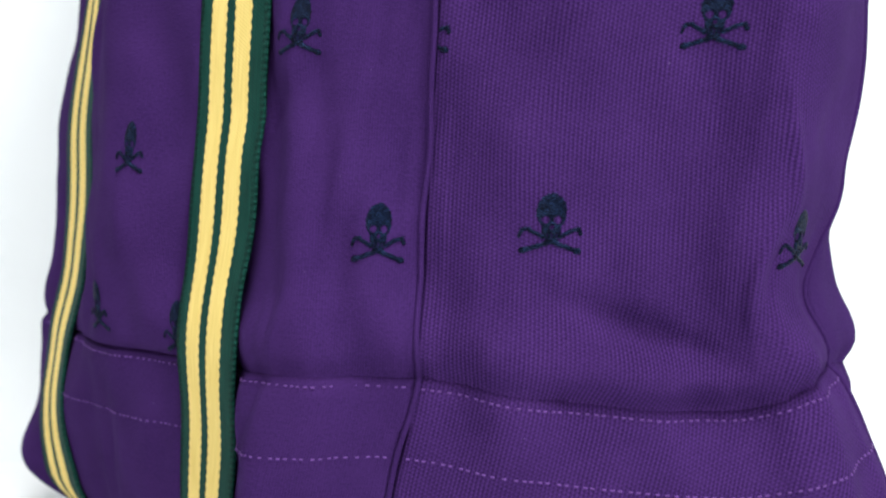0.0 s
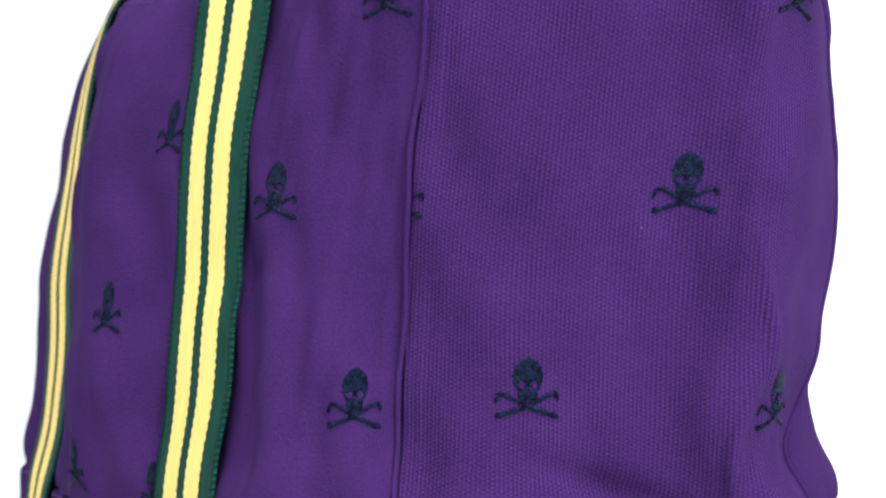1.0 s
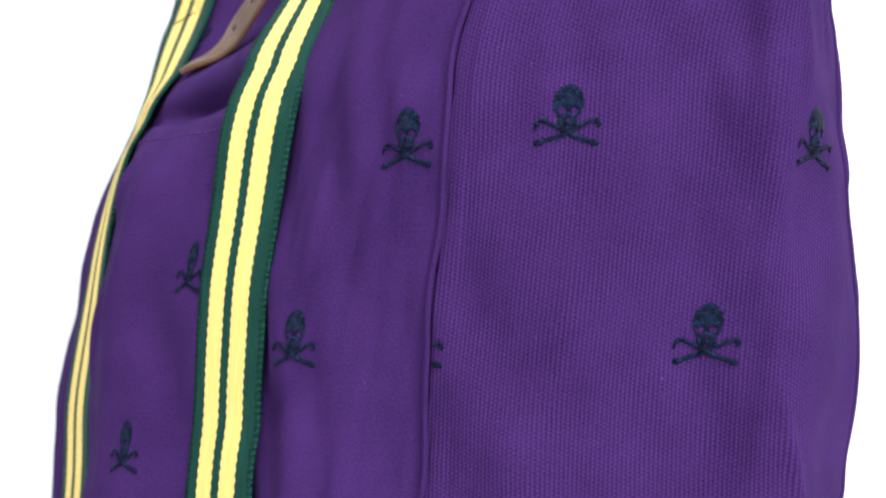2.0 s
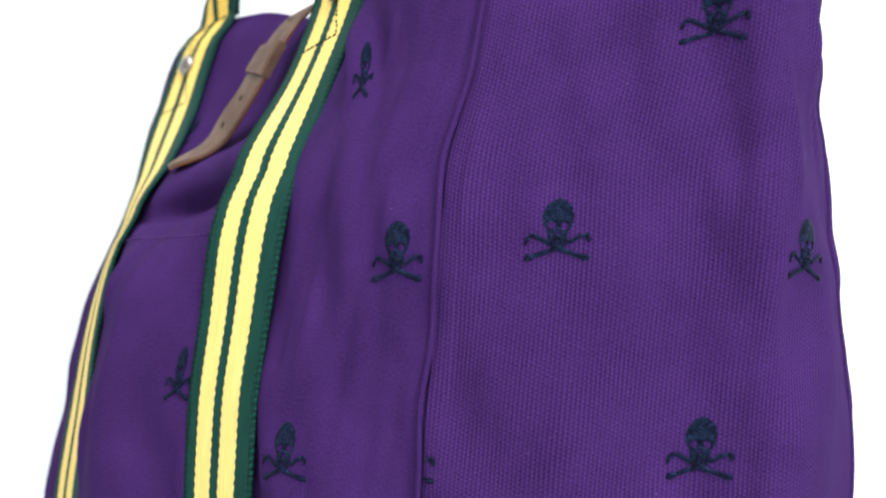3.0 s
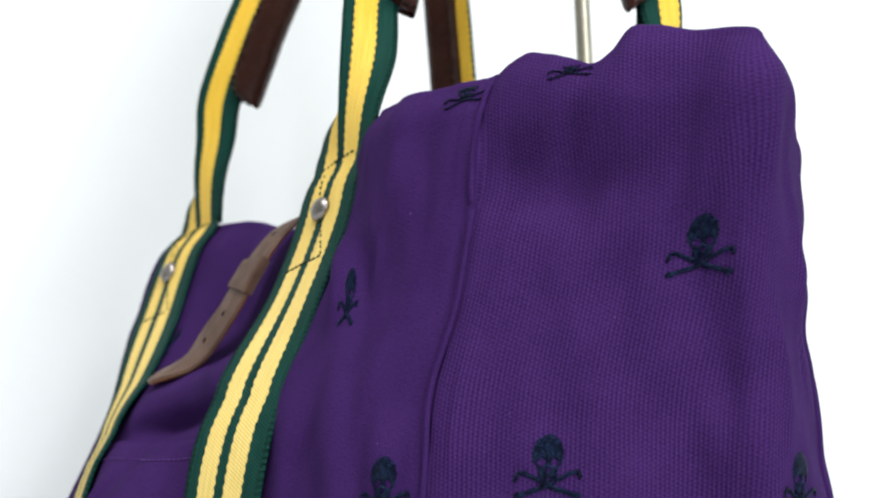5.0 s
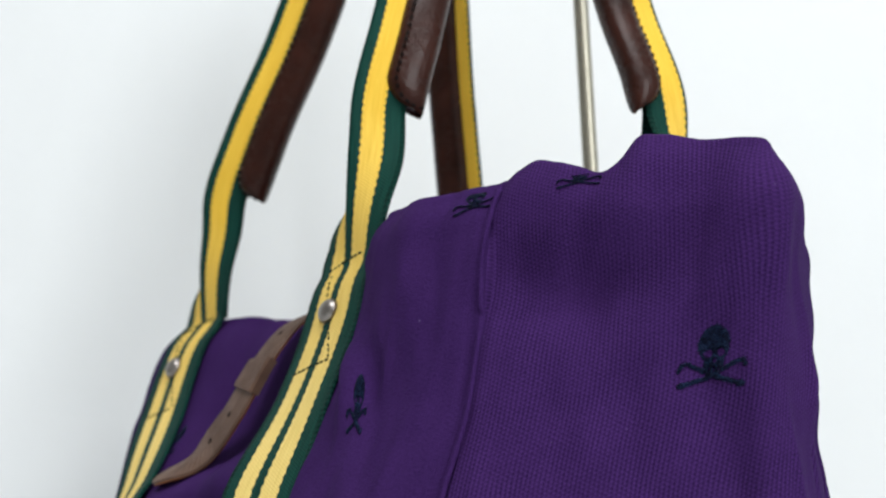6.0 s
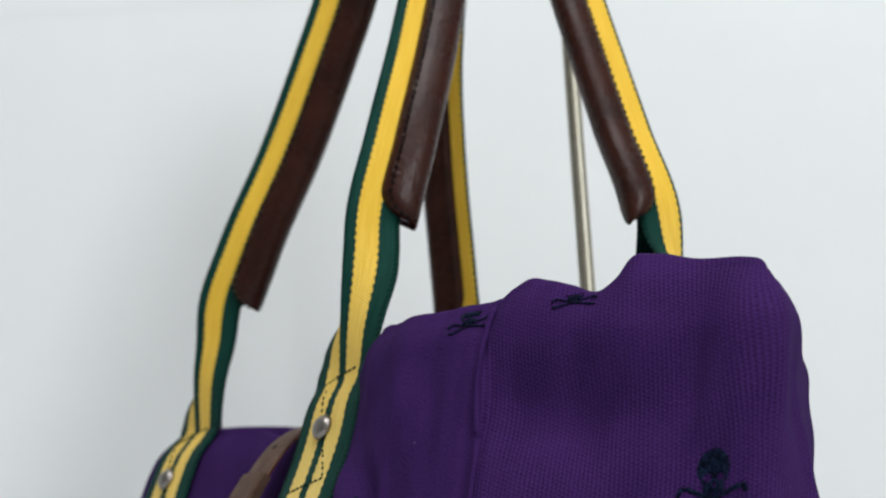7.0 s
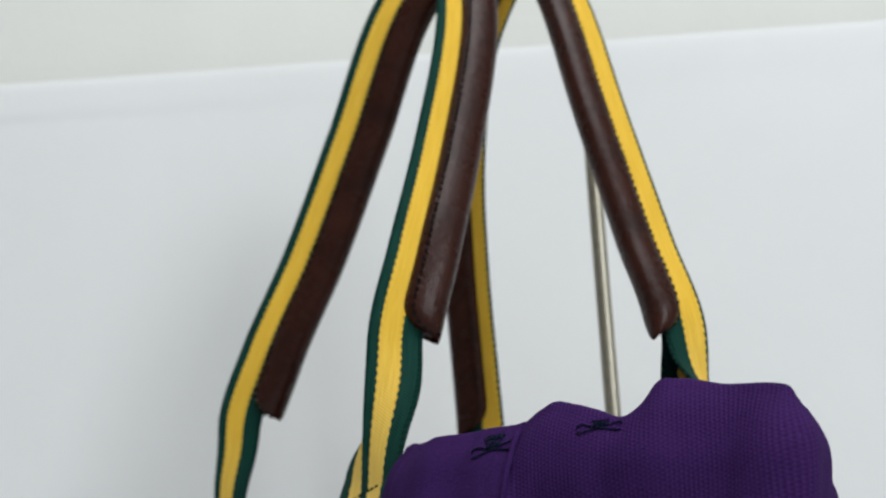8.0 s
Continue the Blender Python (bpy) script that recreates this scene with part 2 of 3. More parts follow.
def hermite(table, z):
    """Smooth values from rows (z, a, b, ...) at z (an array)."""
    t = np.asarray(table, float)
    z = np.clip(np.asarray(z, float), t[0, 0], t[-1, 0])
    slope = np.gradient(t[:, 1:], t[:, 0], axis=0)
    i = np.clip(np.searchsorted(t[:, 0], z, side="right") - 1, 0, len(t) - 2)
    h = t[i + 1, 0] - t[i, 0]
    s = ((z - t[i, 0]) / h)[..., None]
    h = h[..., None]
    a, b, ma, mb = t[i, 1:], t[i + 1, 1:], slope[i] * h, slope[i + 1] * h
    return (2 * s**3 - 3 * s**2 + 1) * a + (s**3 - 2 * s**2 + s) * ma + (3 * s**2 - 2 * s**3) * b + (s**3 - s**2) * mb


def spline(points, count):
    """A smooth curve of count points through the given ones."""
    p = np.asarray(points, float)
    d = np.concatenate([[0], np.cumsum(np.linalg.norm(np.diff(p, axis=0), axis=1))])
    return hermite(np.column_stack([d, p]), np.linspace(0, d[-1], count))


def step(a, b, x):
    x = np.clip((np.asarray(x, float) - a) / (b - a), 0, 1)
    return x * x * (3 - 2 * x)


# ---- the room ----
structure("floor", [(-2.72, -2.34, -0.80, 2.72, 1.12, -0.75)], FLOOR, "pale floor of the room")
structure("wall_north", [(-2.6, 1.00, -0.75, 2.6, 1.12, 2.64)], WALL, "warm white painted wall behind the backdrop")
structure("wall_west", [(-2.72, -2.34, -0.75, -2.6, 1.12, 2.64)], ROOM, "plain grey wall")
structure("wall_east", [(2.6, -2.34, -0.75, 2.72, 1.12, 2.64)], ROOM, "plain grey wall")
structure("wall_south", [(-2.6, -2.34, -0.75, 1.15, -2.22, 2.64), (2.35, -2.34, -0.75, 2.6, -2.22, 2.64), (1.15, -2.34, -0.75, 2.35, -2.22, 1.05), (1.15, -2.34, 2.45, 2.35, -2.22, 2.64)], ROOM, "plain grey wall with an opening for the added window")
# no window is seen here; this one is added around the lamp
win = tagged(new("unseen_window"), "unseen white framed window behind the camera, added to house a lamp", kind="structure")
for b in ((1.15, -2.32, 1.05, 1.21, -2.25, 2.45), (2.29, -2.32, 1.05, 2.35, -2.25, 2.45), (1.21, -2.32, 1.05, 2.29, -2.25, 1.11), (1.21, -2.32, 2.39, 2.29, -2.25, 2.45)):
    part("window_frame", box(bmesh.new(), *b, 0.004), FRAME, win)
structure("ceiling", [(-2.72, -2.34, 2.64, 2.72, 1.12, 2.74)], ROOM, "plain grey ceiling")


def backdrop():
    """A white sheet that hangs behind the bag and runs out over the table, with a doubled hem along its top."""
    prof = [(-0.90, 0.0012), (0.6, 0.0012), (0.84, 0.0012), (0.885, 0.005), (0.915, 0.02), (0.932, 0.05), (0.938, 0.10), (0.94, 0.4), (0.94, 0.88)]
    line = [tuple(p) for p in spline(prof, 60)]
    line += [(0.94, 0.898), (0.9399, 0.903), (0.9395, 0.909), (0.9393, 0.915), (0.9393, 0.934), (0.9399, 0.941), (0.9415, 0.9445), (0.9435, 0.945), (0.945, 0.942)]
    xs = np.linspace(-1.5, 1.5, 91)
    verts = []
    for x in xs:
        for y, z in line:
            k = float(step(0.1, 0.85, z))
            sag = 0.0016 * noise.noise((x * 7.0, z * 3.0, 4.0)) + 0.004 * noise.noise((x * 2.2, z * 1.6, 9.0))
            verts.append((x, y - k * 0.02 * x + k * sag, z + k * (0.030 if z < 0.908 else 0.042) * x))
    n = len(line)
    faces = [(i * n + j, (i + 1) * n + j, (i + 1) * n + j + 1, i * n + j + 1) for i in range(len(xs) - 1) for j in range(n - 1)]
    ob = mesh_object("backdrop", verts, faces, PAPER)
    ob.modifiers.new("thickness", "SOLIDIFY").thickness = 0.001
    tagged(ob, "smooth white backdrop sheet hanging behind the bag", kind="structure")


backdrop()


def table():
    t = tagged(new("table"), "white table under the backdrop sheet", "table")
    part("table_top", box(bmesh.new(), -1.5, -0.9, -0.035, 1.5, 0.985, 0.0, 0.004), TABLE, t)
    for x in (-1.42, 1.36):
        for y in (-0.84, 0.91):
            part("leg", box(bmesh.new(), x, y, -0.75, x + 0.06, y + 0.06, -0.035, 0.004), TABLE, t)


table()

# ---- the bag's shape ----
# each row: height, x, y of an upright line on the bag
SEAM = [(0, -0.030, 0.512), (0.0625, -0.0209, 0.505), (0.113, -0.0107, 0.50), (0.152, -0.0088, 0.50), (0.2277, -0.006, 0.50), (0.2836, -0.0005, 0.495),
        (0.3217, 0.0036, 0.489), (0.3658, 0.0078, 0.488), (0.4171, 0.0217, 0.492), (0.4557, 0.0272, 0.494), (0.51, 0.0325, 0.496)]
CORNER = [(0, 0.158, 0.488), (0.07, 0.158, 0.49), (0.115, 0.146, 0.50), (0.14, 0.132, 0.492), (0.20, 0.134, 0.482), (0.30, 0.136, 0.474),
          (0.38, 0.136, 0.467), (0.44, 0.136, 0.458), (0.48, 0.1425, 0.452), (0.495, 0.1440, 0.449), (0.51, 0.1442, 0.448)]
BACK = [(0, 0.1991, 0.54), (0.07, 0.1885, 0.53), (0.097, 0.1767, 0.53), (0.115, 0.1700, 0.53), (0.14, 0.1530, 0.528), (0.165, 0.1575, 0.53), (0.187, 0.1650, 0.53), (0.205, 0.1668, 0.53), (0.235, 0.1703, 0.53), (0.268, 0.1750, 0.53), (0.295, 0.1732, 0.527),
        (0.31, 0.1720, 0.525), (0.325, 0.1722, 0.525), (0.343, 0.1693, 0.525), (0.360, 0.1690, 0.525), (0.378, 0.1665, 0.522), (0.394, 0.1622, 0.52), (0.410, 0.1636, 0.52), (0.424, 0.1620, 0.52), (0.440, 0.1650, 0.52), (0.46, 0.167, 0.52), (0.48, 0.1685, 0.515), (0.51, 0.1570, 0.5)]
NEAR = [(0, -0.105, 0.570), (0.05, -0.104, 0.559), (0.107, -0.0985, 0.548), (0.162, -0.0950, 0.545), (0.245, -0.0910, 0.545), (0.326, -0.0800, 0.549),
        (0.37, -0.0700, 0.554), (0.404, -0.0575, 0.564), (0.447, -0.0415, 0.58), (0.51, -0.028, 0.592)]
FAR = [(0, -0.205, 0.70), (0.03, -0.213, 0.70), (0.075, -0.2185, 0.70), (0.103, -0.2125, 0.70), (0.132, -0.2040, 0.70), (0.16, -0.2015, 0.70), (0.257, -0.1955, 0.70), (0.35, -0.1765, 0.70), (0.385, -0.1635, 0.71), (0.424, -0.1520, 0.72),
       (0.466, -0.142, 0.733), (0.51, -0.127, 0.736)]
END = [(0, -0.2018, 0.75), (0.03, -0.2368, 0.765), (0.06, -0.2318, 0.77), (0.127, -0.2324, 0.775), (0.227, -0.2246, 0.775), (0.287, -0.2105, 0.775), (0.388, -0.1704, 0.78), (0.443, -0.1615, 0.785), (0.484, -0.1500, 0.795), (0.51, -0.1266, 0.8)]
RIM = [(-5, 0.504), (-4.4, 0.5), (-4, 0.494), (-3.4, 0.488), (-3, 0.476), (-2.4, 0.474), (-2.15, 0.484), (-1.95, 0.501), (-1.7, 0.508), (-1.3, 0.5038), (-1, 0.5028), (-0.75, 0.5018), (-0.35, 0.5018), (0, 0.5018), (0.35, 0.5074), (0.6, 0.5044), (0.85, 0.5004),
       (1.15, 0.4964), (1.27, 0.5004), (1.4, 0.5079), (1.6, 0.5084), (2, 0.5049), (2.4, 0.5024), (2.8, 0.4984), (3.05, 0.4944), (3.3, 0.492), (3.7, 0.483), (4, 0.482), (5, 0.486), (6, 0.49), (7, 0.499), (7.6, 0.506), (8, 0.504)]
HEM = [(-5, 0.112), (-2, 0.111), (0, 0.113), (1.3, 0.104), (2.2, 0.101), (3, 0.110), (4, 0.116), (5, 0.113), (8, 0.112)]
N0, N1, NC = -5, 8, 13                            # the ring's parameter: 0 the front seam, to 4 the side, to 8 the back and far side, to -5 the front


def controls(z):
    """The points of the ring at height z (scalar), from parameter -5 to 7."""
    s, c, b, n, f, e = (hermite(t, np.array([z]))[0] for t in (SEAM, CORNER, BACK, NEAR, FAR, END))
    full = 1 - float(step(0.36, 0.46, z))
    f, e = f * (1 - 0.045 * full), e * (1 - 0.06 * full)
    ga = s + 0.33 * (c - s) + np.array((0, -0.008))
    gb = s + 0.72 * (c - s) + np.array((0, 0.004 - 0.009 * float(step(0.25, 0.4, z))))
    k = b + (e - s)
    k1 = (b + k) / 2 + np.array((0.016, 0.012))
    out = np.array((-0.82, -0.57))
    n, f = n - 0.0035 * out, f - 0.0035 * out
    b2 = b + 0.07 * (k - b) + np.array((0.004, 0.006)) + np.array((0.030, 0.026)) * math.exp(-((z - 0.140) / 0.026) ** 2)
    m = (n + f) / 2 + out * (0.010 - 0.023 * float(step(0.33, 0.43, z)))
    n2 = (n + s) / 2 + np.array((-0.5, -0.86)) * (0.011 + 0.007 * float(step(0.36, 0.45, z))) + np.array((-0.0115, -0.0135)) * (1 - float(step(0.06, 0.27, z)))
    return np.array([e, f, m, n, n2, s, ga, gb, c, b, b2, k1, k])


SUB = 24                                          # samples per step of the ring
RING_Q = np.linspace(N0, N1, NC * SUB + 1)


def ring(z):
    p = controls(z)
    i = np.floor(RING_Q - N0).astype(int)
    s = (RING_Q - N0 - i)[:, None]
    i = i % NC
    a, b, c, d = p[(i - 1) % NC], p[i], p[(i + 1) % NC], p[(i + 2) % NC]
    return 0.5 * (2 * b + (c - a) * s + (2 * a - 5 * b + 4 * c - d) * s**2 + (3 * b - a - 3 * c + d) * s**3)


LEVELS = np.linspace(-0.002, 0.53, 134)
RINGS = np.array([ring(z) for z in LEVELS])       # level, sample, xy
_tan = np.gradient(RINGS, axis=1)
_tan /= np.linalg.norm(_tan, axis=2)[..., None]
NORMALS = np.stack([_tan[..., 1], -_tan[..., 0]], axis=2)
ARCS = np.concatenate([np.zeros((len(LEVELS), 1)), np.cumsum(np.linalg.norm(np.diff(RINGS, axis=1), axis=2), axis=1)], axis=1)
ARCS -= ARCS[:, 5 * SUB][:, None]


FINE = np.linspace(N0, N1, 1301)
RIM_FINE = hermite(RIM, FINE)[:, 0].tolist()
HEM_FINE = hermite(HEM, FINE)[:, 0].tolist()


def fine(table, q):
    a = (q - N0) * 100.0
    i = min(max(int(a), 0), 1299)
    return table[i] + (table[i + 1] - table[i]) * (a - i)


def seam_sway(z):
    """How far the front seam wanders to either side."""
    return 0.016 * math.sin(62 * z + 1.0) + 0.009 * math.sin(131 * z)


def relief(q, z, tight=True):
    """How far the cloth stands out from the plain shape: the overhang over the hem, soft folds and rumples."""
    hem = fine(HEM_FINE, q)
    d = z - hem
    r = (0.0045 if tight and q > -2 else 0.0022) * math.exp(-((d - 0.016) / (0.013 if tight else 0.03)) ** 2) if d > 0 or not tight else 0.0
    if tight:
        r -= (0.0012 + 0.0023 * float(step(-1.75, -1.2, q))) * math.exp(-(d / 0.0045) ** 2)
        if -0.3 < q < 0.12:
            e = q - seam_sway(z)
            r -= 0.0014 * (1 - e / 0.075) ** 2 if 0 <= e < 0.075 else 0.0
            r += 0.0010 * (1 + e / 0.09) ** 2 if -0.09 < e < 0 else 0.0
    if z < 0.03:
        r -= 0.02 * (1 - z / 0.03) ** 2 if z > 0 else 0.02
    r += 0.015 * math.exp(-((q + 3.0) / 0.46) ** 2) * float(step(0.05, 0.15, z)) * (1 - float(step(0.32, 0.37, z)))      # the full front
    slack = 1 - 0.85 * math.exp(-((q + 2) / 0.36) ** 2) - 0.85 * math.exp(-((q + 4) / 0.36) ** 2)      # flat under the sewn straps
    r += slack * (0.0044 * noise.noise((q * 1.1 + 3.0, z * 9.0, 0.3)) + 0.0036 * noise.noise((q * 2.2 + z * 9, z * 20.0, 5.1)))
    if tight:
        r += 0.0010 * noise.noise((q * 5.0 - z * 20, z * 34.0, 8.4))
        if -3.9 < q < -0.1:
            r += slack * (0.0032 * noise.noise((q * 3.0 + z * 14.0, z * 9.0, 21.0)) + 0.0014 * noise.noise((q * 7.0 - z * 9.0, z * 16.0, 44.0)))
        if 0.2 < q < 3.6:
            r += 0.0030 * noise.noise((q * 1.5 - z * 13.0, z * 8.0 + q * 0.8, 31.0))
        if q < 0:
            r += 0.0013 * noise.noise((q * 3.0, z * 10.0, 9.2)) * (1.0 if z < 0.40 else 0.5)
        if z < 0.11:
            r += 0.0024 * noise.noise((q * 3.1, z * 22.0, 12.2)) + (0.0022 * noise.noise((q * 6.0, z * 12.0, 52.0)) if q < 0 else 0.0)
    near_rim = fine(RIM_FINE, q) - z
    if near_rim < 0.016:
        r -= 0.006 * (1 - max(near_rim, 0.0) / 0.016) ** 2
    if 3.1 < q < 5.2 and tight:
        r += 0.0013 * noise.noise((q * 3.0, z * 34.0, 2.2)) * math.exp(-((q - 4.0) / 0.6) ** 2)
    # folds that run up from the hem on the side
    if 0 < q < 4:
        r -= 0.0065 * math.exp(-((z - 0.140 + 0.022 * (q - 1.5)) / 0.0065) ** 2) * math.exp(-((q - 1.75) / 0.5) ** 2)
        if d > 0:
            r += 0.004 * math.exp(-((d - 0.010) / 0.008) ** 2) * math.exp(-((q - 2.2) / 0.9) ** 2)
        r += 0.0028 * math.exp(-((q - 2.62 - 7.0 * (z - 0.13)) / 0.07) ** 2) * math.exp(-((z - 0.152) / 0.022) ** 2)
        r -= 0.0025 * math.exp(-((q - 2.85 - 7.0 * (z - 0.13)) / 0.10) ** 2) * math.exp(-((z - 0.152) / 0.022) ** 2)
        r -= 0.0125 * math.exp(-((z - 0.460 + 0.010 * math.sin(q * 1.6)) / 0.018) ** 2) * math.exp(-((q - 0.95) / 0.95) ** 2)
        r -= 0.0065 * math.exp(-((z - 0.425 - 0.02 * (q - 2)) / 0.016) ** 2) * math.exp(-((q - 2.0) / 0.6) ** 2)
        # the slack top of the side leans out over its middle
        r += 0.0085 * math.exp(-((z - 0.476) / (0.040 if z < 0.476 else 0.016)) ** 2) * math.exp(-((q - 2.1) / 1.0) ** 4)
        r -= 0.0035 * math.exp(-((z - 0.395) / 0.030) ** 2) * math.exp(-((q - 2.0) / 1.1) ** 4)
    # the crease over the pocket, the bulge over it, and upright ridges on the pocket
    if -4.2 < q < -1.8:
        mid = math.exp(-((q + 3.0) / 0.62) ** 4)
        r -= 0.0090 * math.exp(-((z - 0.3700 - 0.006 * (q + 3)) / 0.0060) ** 2) * mid
        r += 0.0110 * math.exp(-((z - 0.391 - 0.010 * (q + 3)) / 0.013) ** 2) * mid
        r -= 0.0030 * math.exp(-((z - 0.420 + 0.030 * (q + 3)) / 0.010) ** 2) * math.exp(-((q + 2.9) / 0.5) ** 2)
        r += 0.0045 * math.exp(-((q + 3.45 - 4.0 * (z - 0.25)) / 0.11) ** 2) * math.exp(-((z - 0.26) / 0.05) ** 2)
        r += 0.0030 * math.exp(-((q + 2.95 - 1.5 * (z - 0.32)) / 0.07) ** 2) * math.exp(-((z - 0.325) / 0.025) ** 2)
        r += 0.0030 * math.exp(-((q + 3.32 - 1.2 * (z - 0.33)) / 0.06) ** 2) * math.exp(-((z - 0.33) / 0.022) ** 2)
        r += 0.0040 * math.exp(-((q + 3.55 + 3.0 * (z - 0.17)) / 0.10) ** 2) * math.exp(-((z - 0.165) / 0.035) ** 2)
        r -= 0.0040 * math.exp(-((q + 3.30 + 3.0 * (z - 0.17)) / 0.12) ** 2) * math.exp(-((z - 0.150) / 0.030) ** 2)
    # ridges beside the far corner that catch the light
    if 2.6 < q < 4:
        r += 0.0030 * math.exp(-((q - 3.42 + 2.0 * (z - 0.42)) / 0.060) ** 2) * math.exp(-((z - 0.425) / 0.035) ** 2)
        r += 0.0020 * math.exp(-((q - 3.12 + 1.0 * (z - 0.385)) / 0.055) ** 2) * math.exp(-((z - 0.380) / 0.022) ** 2)
        r += 0.0026 * math.exp(-((q - 3.05 + 5.0 * (z - 0.20)) / 0.07) ** 2) * math.exp(-((z - 0.205) / 0.025) ** 2)
    # the pucker beside the near strap's rivet, and the dents beside its foot
    if -2 < q < 0:
        r += 0.0050 * math.exp(-((q + 1.42 + 6.0 * (z - 0.43)) / 0.12) ** 2) * math.exp(-((z - 0.432) / 0.022) ** 2)
        r -= 0.0050 * math.exp(-((q + 1.12 + 6.0 * (z - 0.43)) / 0.14) ** 2) * math.exp(-((z - 0.425) / 0.022) ** 2)
        r -= 0.004 * math.exp(-((z - 0.128) / 0.012) ** 2) * math.exp(-((q + 0.6) / 0.4) ** 2)
        r -= 0.0025 * math.exp(-((z - 0.235 - 0.03 * (q + 1)) / 0.010) ** 2) * math.exp(-((q + 1.2) / 0.5) ** 2)
    return r


def on_bag(q, z, lift=0.0):
    """The bag's surface at parameter q and height z, and the way out of it."""
    q = (q - N0) % NC + N0
    a = (z - LEVELS[0]) / (LEVELS[1] - LEVELS[0])
    i = min(max(int(a), 0), len(LEVELS) - 2)
    s = min(max(a - i, 0.0), 1.0)
    b = (q - N0) * SUB
    j = min(int(b), NC * SUB - 1)
    t = b - j
    w = ((1 - s) * (1 - t), (1 - s) * t, s * (1 - t), s * t)
    cells = ((i, j), (i, j + 1), (i + 1, j), (i + 1, j + 1))
    p = sum(k * RINGS[c] for k, c in zip(w, cells))
    n = sum(k * NORMALS[c] for k, c in zip(w, cells))
    n /= np.linalg.norm(n)
    p = p + n * (relief(q, z) + lift)
    return np.array((p[0], p[1], z)), np.array((n[0], n[1], 0.0))


def smooth_bag(q, z, lift=0.0031):
    """A place on the bag without its tight creases, as straps that bridge them lie."""
    p, n = on_bag(q, z)
    q = (q - N0) % NC + N0
    lift += 0.0012 * math.exp(-((z - 0.125) / 0.03) ** 2)
    return p + n * (lift + relief(q, z, False) - relief(q, z)), n


def arcs_at(z):
    """Arc lengths round the ring at height z."""
    a = (z - LEVELS[0]) / (LEVELS[1] - LEVELS[0])
    i = min(max(int(a), 0), len(LEVELS) - 2)
    k = min(max(a - i, 0.0), 1.0)
    return (1 - k) * ARCS[i] + k * ARCS[i + 1]


def arc_of(q, z):
    return float(np.interp(q, RING_Q, arcs_at(z)))


def q_at(arc, z):
    return float(np.interp(arc, arcs_at(z), RING_Q))


def toward(bearing, z):
    """The parameter of the point at height z that lies in the direction x / y = bearing, on the bag's front and side."""
    use = RING_Q[(RING_Q > -4.9) & (RING_Q < 4.2)]
    places = np.array([on_bag(q, z)[0] for q in use])
    return float(use[np.argmin(np.abs(places[:, 0] / places[:, 1] - bearing))])


def rim_at(q):
    return fine(RIM_FINE, q)


def hem_at(q):
    return fine(HEM_FINE, q)


bag = tagged(new("tote_bag"), "purple cotton tote bag with navy embroidered skulls and striped handles", "bag")
bag.location = (0, 0, 0)


def panel(name, q0, q1, lower, upper, lip, label="", lift=0.0, rows=90, per=14, mat=None):
    """A panel of cloth between two upright lines of the bag; lip: it is turned in over the rim."""
    qs = np.linspace(q0, q1, max(4, int(round((q1 - q0) * per))) + 1)
    verts, uvs = [], []
    for q in qs:
        lo, hi = lower(q), upper(q)
        zs = [lo + (hi - lo) * k / rows for k in range(rows + 1)]
        col = []
        for z in zs:
            p, n = on_bag(q, z, lift)
            col.append(p)
            uvs.append((arc_of(q, z), z))
        if lip:
            p, n = on_bag(q, hi, lift)
            for k, (dn, dz) in enumerate(((-0.0012, 0.0024), (-0.004, 0.0040), (-0.0075, 0.0030), (-0.0095, -0.001), (-0.0100, -0.008), (-0.012, -0.03), (-0.016, -0.07))):
                col.append(p + n * dn + np.array((0, 0, dz)))
                uvs.append((arc_of(q, hi), hi + 0.003 * (k + 1)))
        verts += col
    n = len(verts) // len(qs)
    faces = [(i * n + j, (i + 1) * n + j, (i + 1) * n + j + 1, i * n + j + 1) for i in range(len(qs) - 1) for j in range(n - 1)]
    ob = mesh_object(name, verts, faces, mat or PURPLE, uvs)
    m = ob.modifiers.new("thickness", "SOLIDIFY")
    m.thickness, m.offset = 0.0012, -1
    return child(ob, bag, label)


under = lambda q: hem_at(q) - 0.008
panel("side_panel", 0.0, 4.0, under, rim_at, True, "ribbed purple side panel between two seams", per=34, rows=150, mat=RIBBED)
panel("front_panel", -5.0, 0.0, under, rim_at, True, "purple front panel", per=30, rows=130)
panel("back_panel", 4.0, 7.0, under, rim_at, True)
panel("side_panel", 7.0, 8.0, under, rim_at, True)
low = lambda q: 0.004
band_top = lambda q: hem_at(q) - 0.0005
panel("bottom_band", 0.0, 4.0, low, band_top, False, "double stitched bottom band", 0.0012, 40, 18, RIBBED)
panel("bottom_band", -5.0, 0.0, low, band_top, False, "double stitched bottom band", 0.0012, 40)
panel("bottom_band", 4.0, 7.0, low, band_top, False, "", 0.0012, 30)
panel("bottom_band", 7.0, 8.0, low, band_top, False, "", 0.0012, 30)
panel("pocket", -3.86, -2.14, lambda q: hem_at(q) + 0.001, lambda q: 0.3625 + 0.002 * math.sin(3 * q), False, "flat patch pocket between the straps", 0.0026, 90, 30)


def bag_bottom():
    ringpts = [on_bag(q, 0.004, 0.001)[0] for q in np.linspace(N0, N1, 97)[:-1]]
    c = np.mean(ringpts, axis=0)
    verts = [tuple(p) for p in ringpts] + [tuple(c)]
    faces = [(i, (i + 1) % 96, 96) for i in range(96)]
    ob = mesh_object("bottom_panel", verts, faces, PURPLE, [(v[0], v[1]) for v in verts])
    child(ob, bag)


bag_bottom()


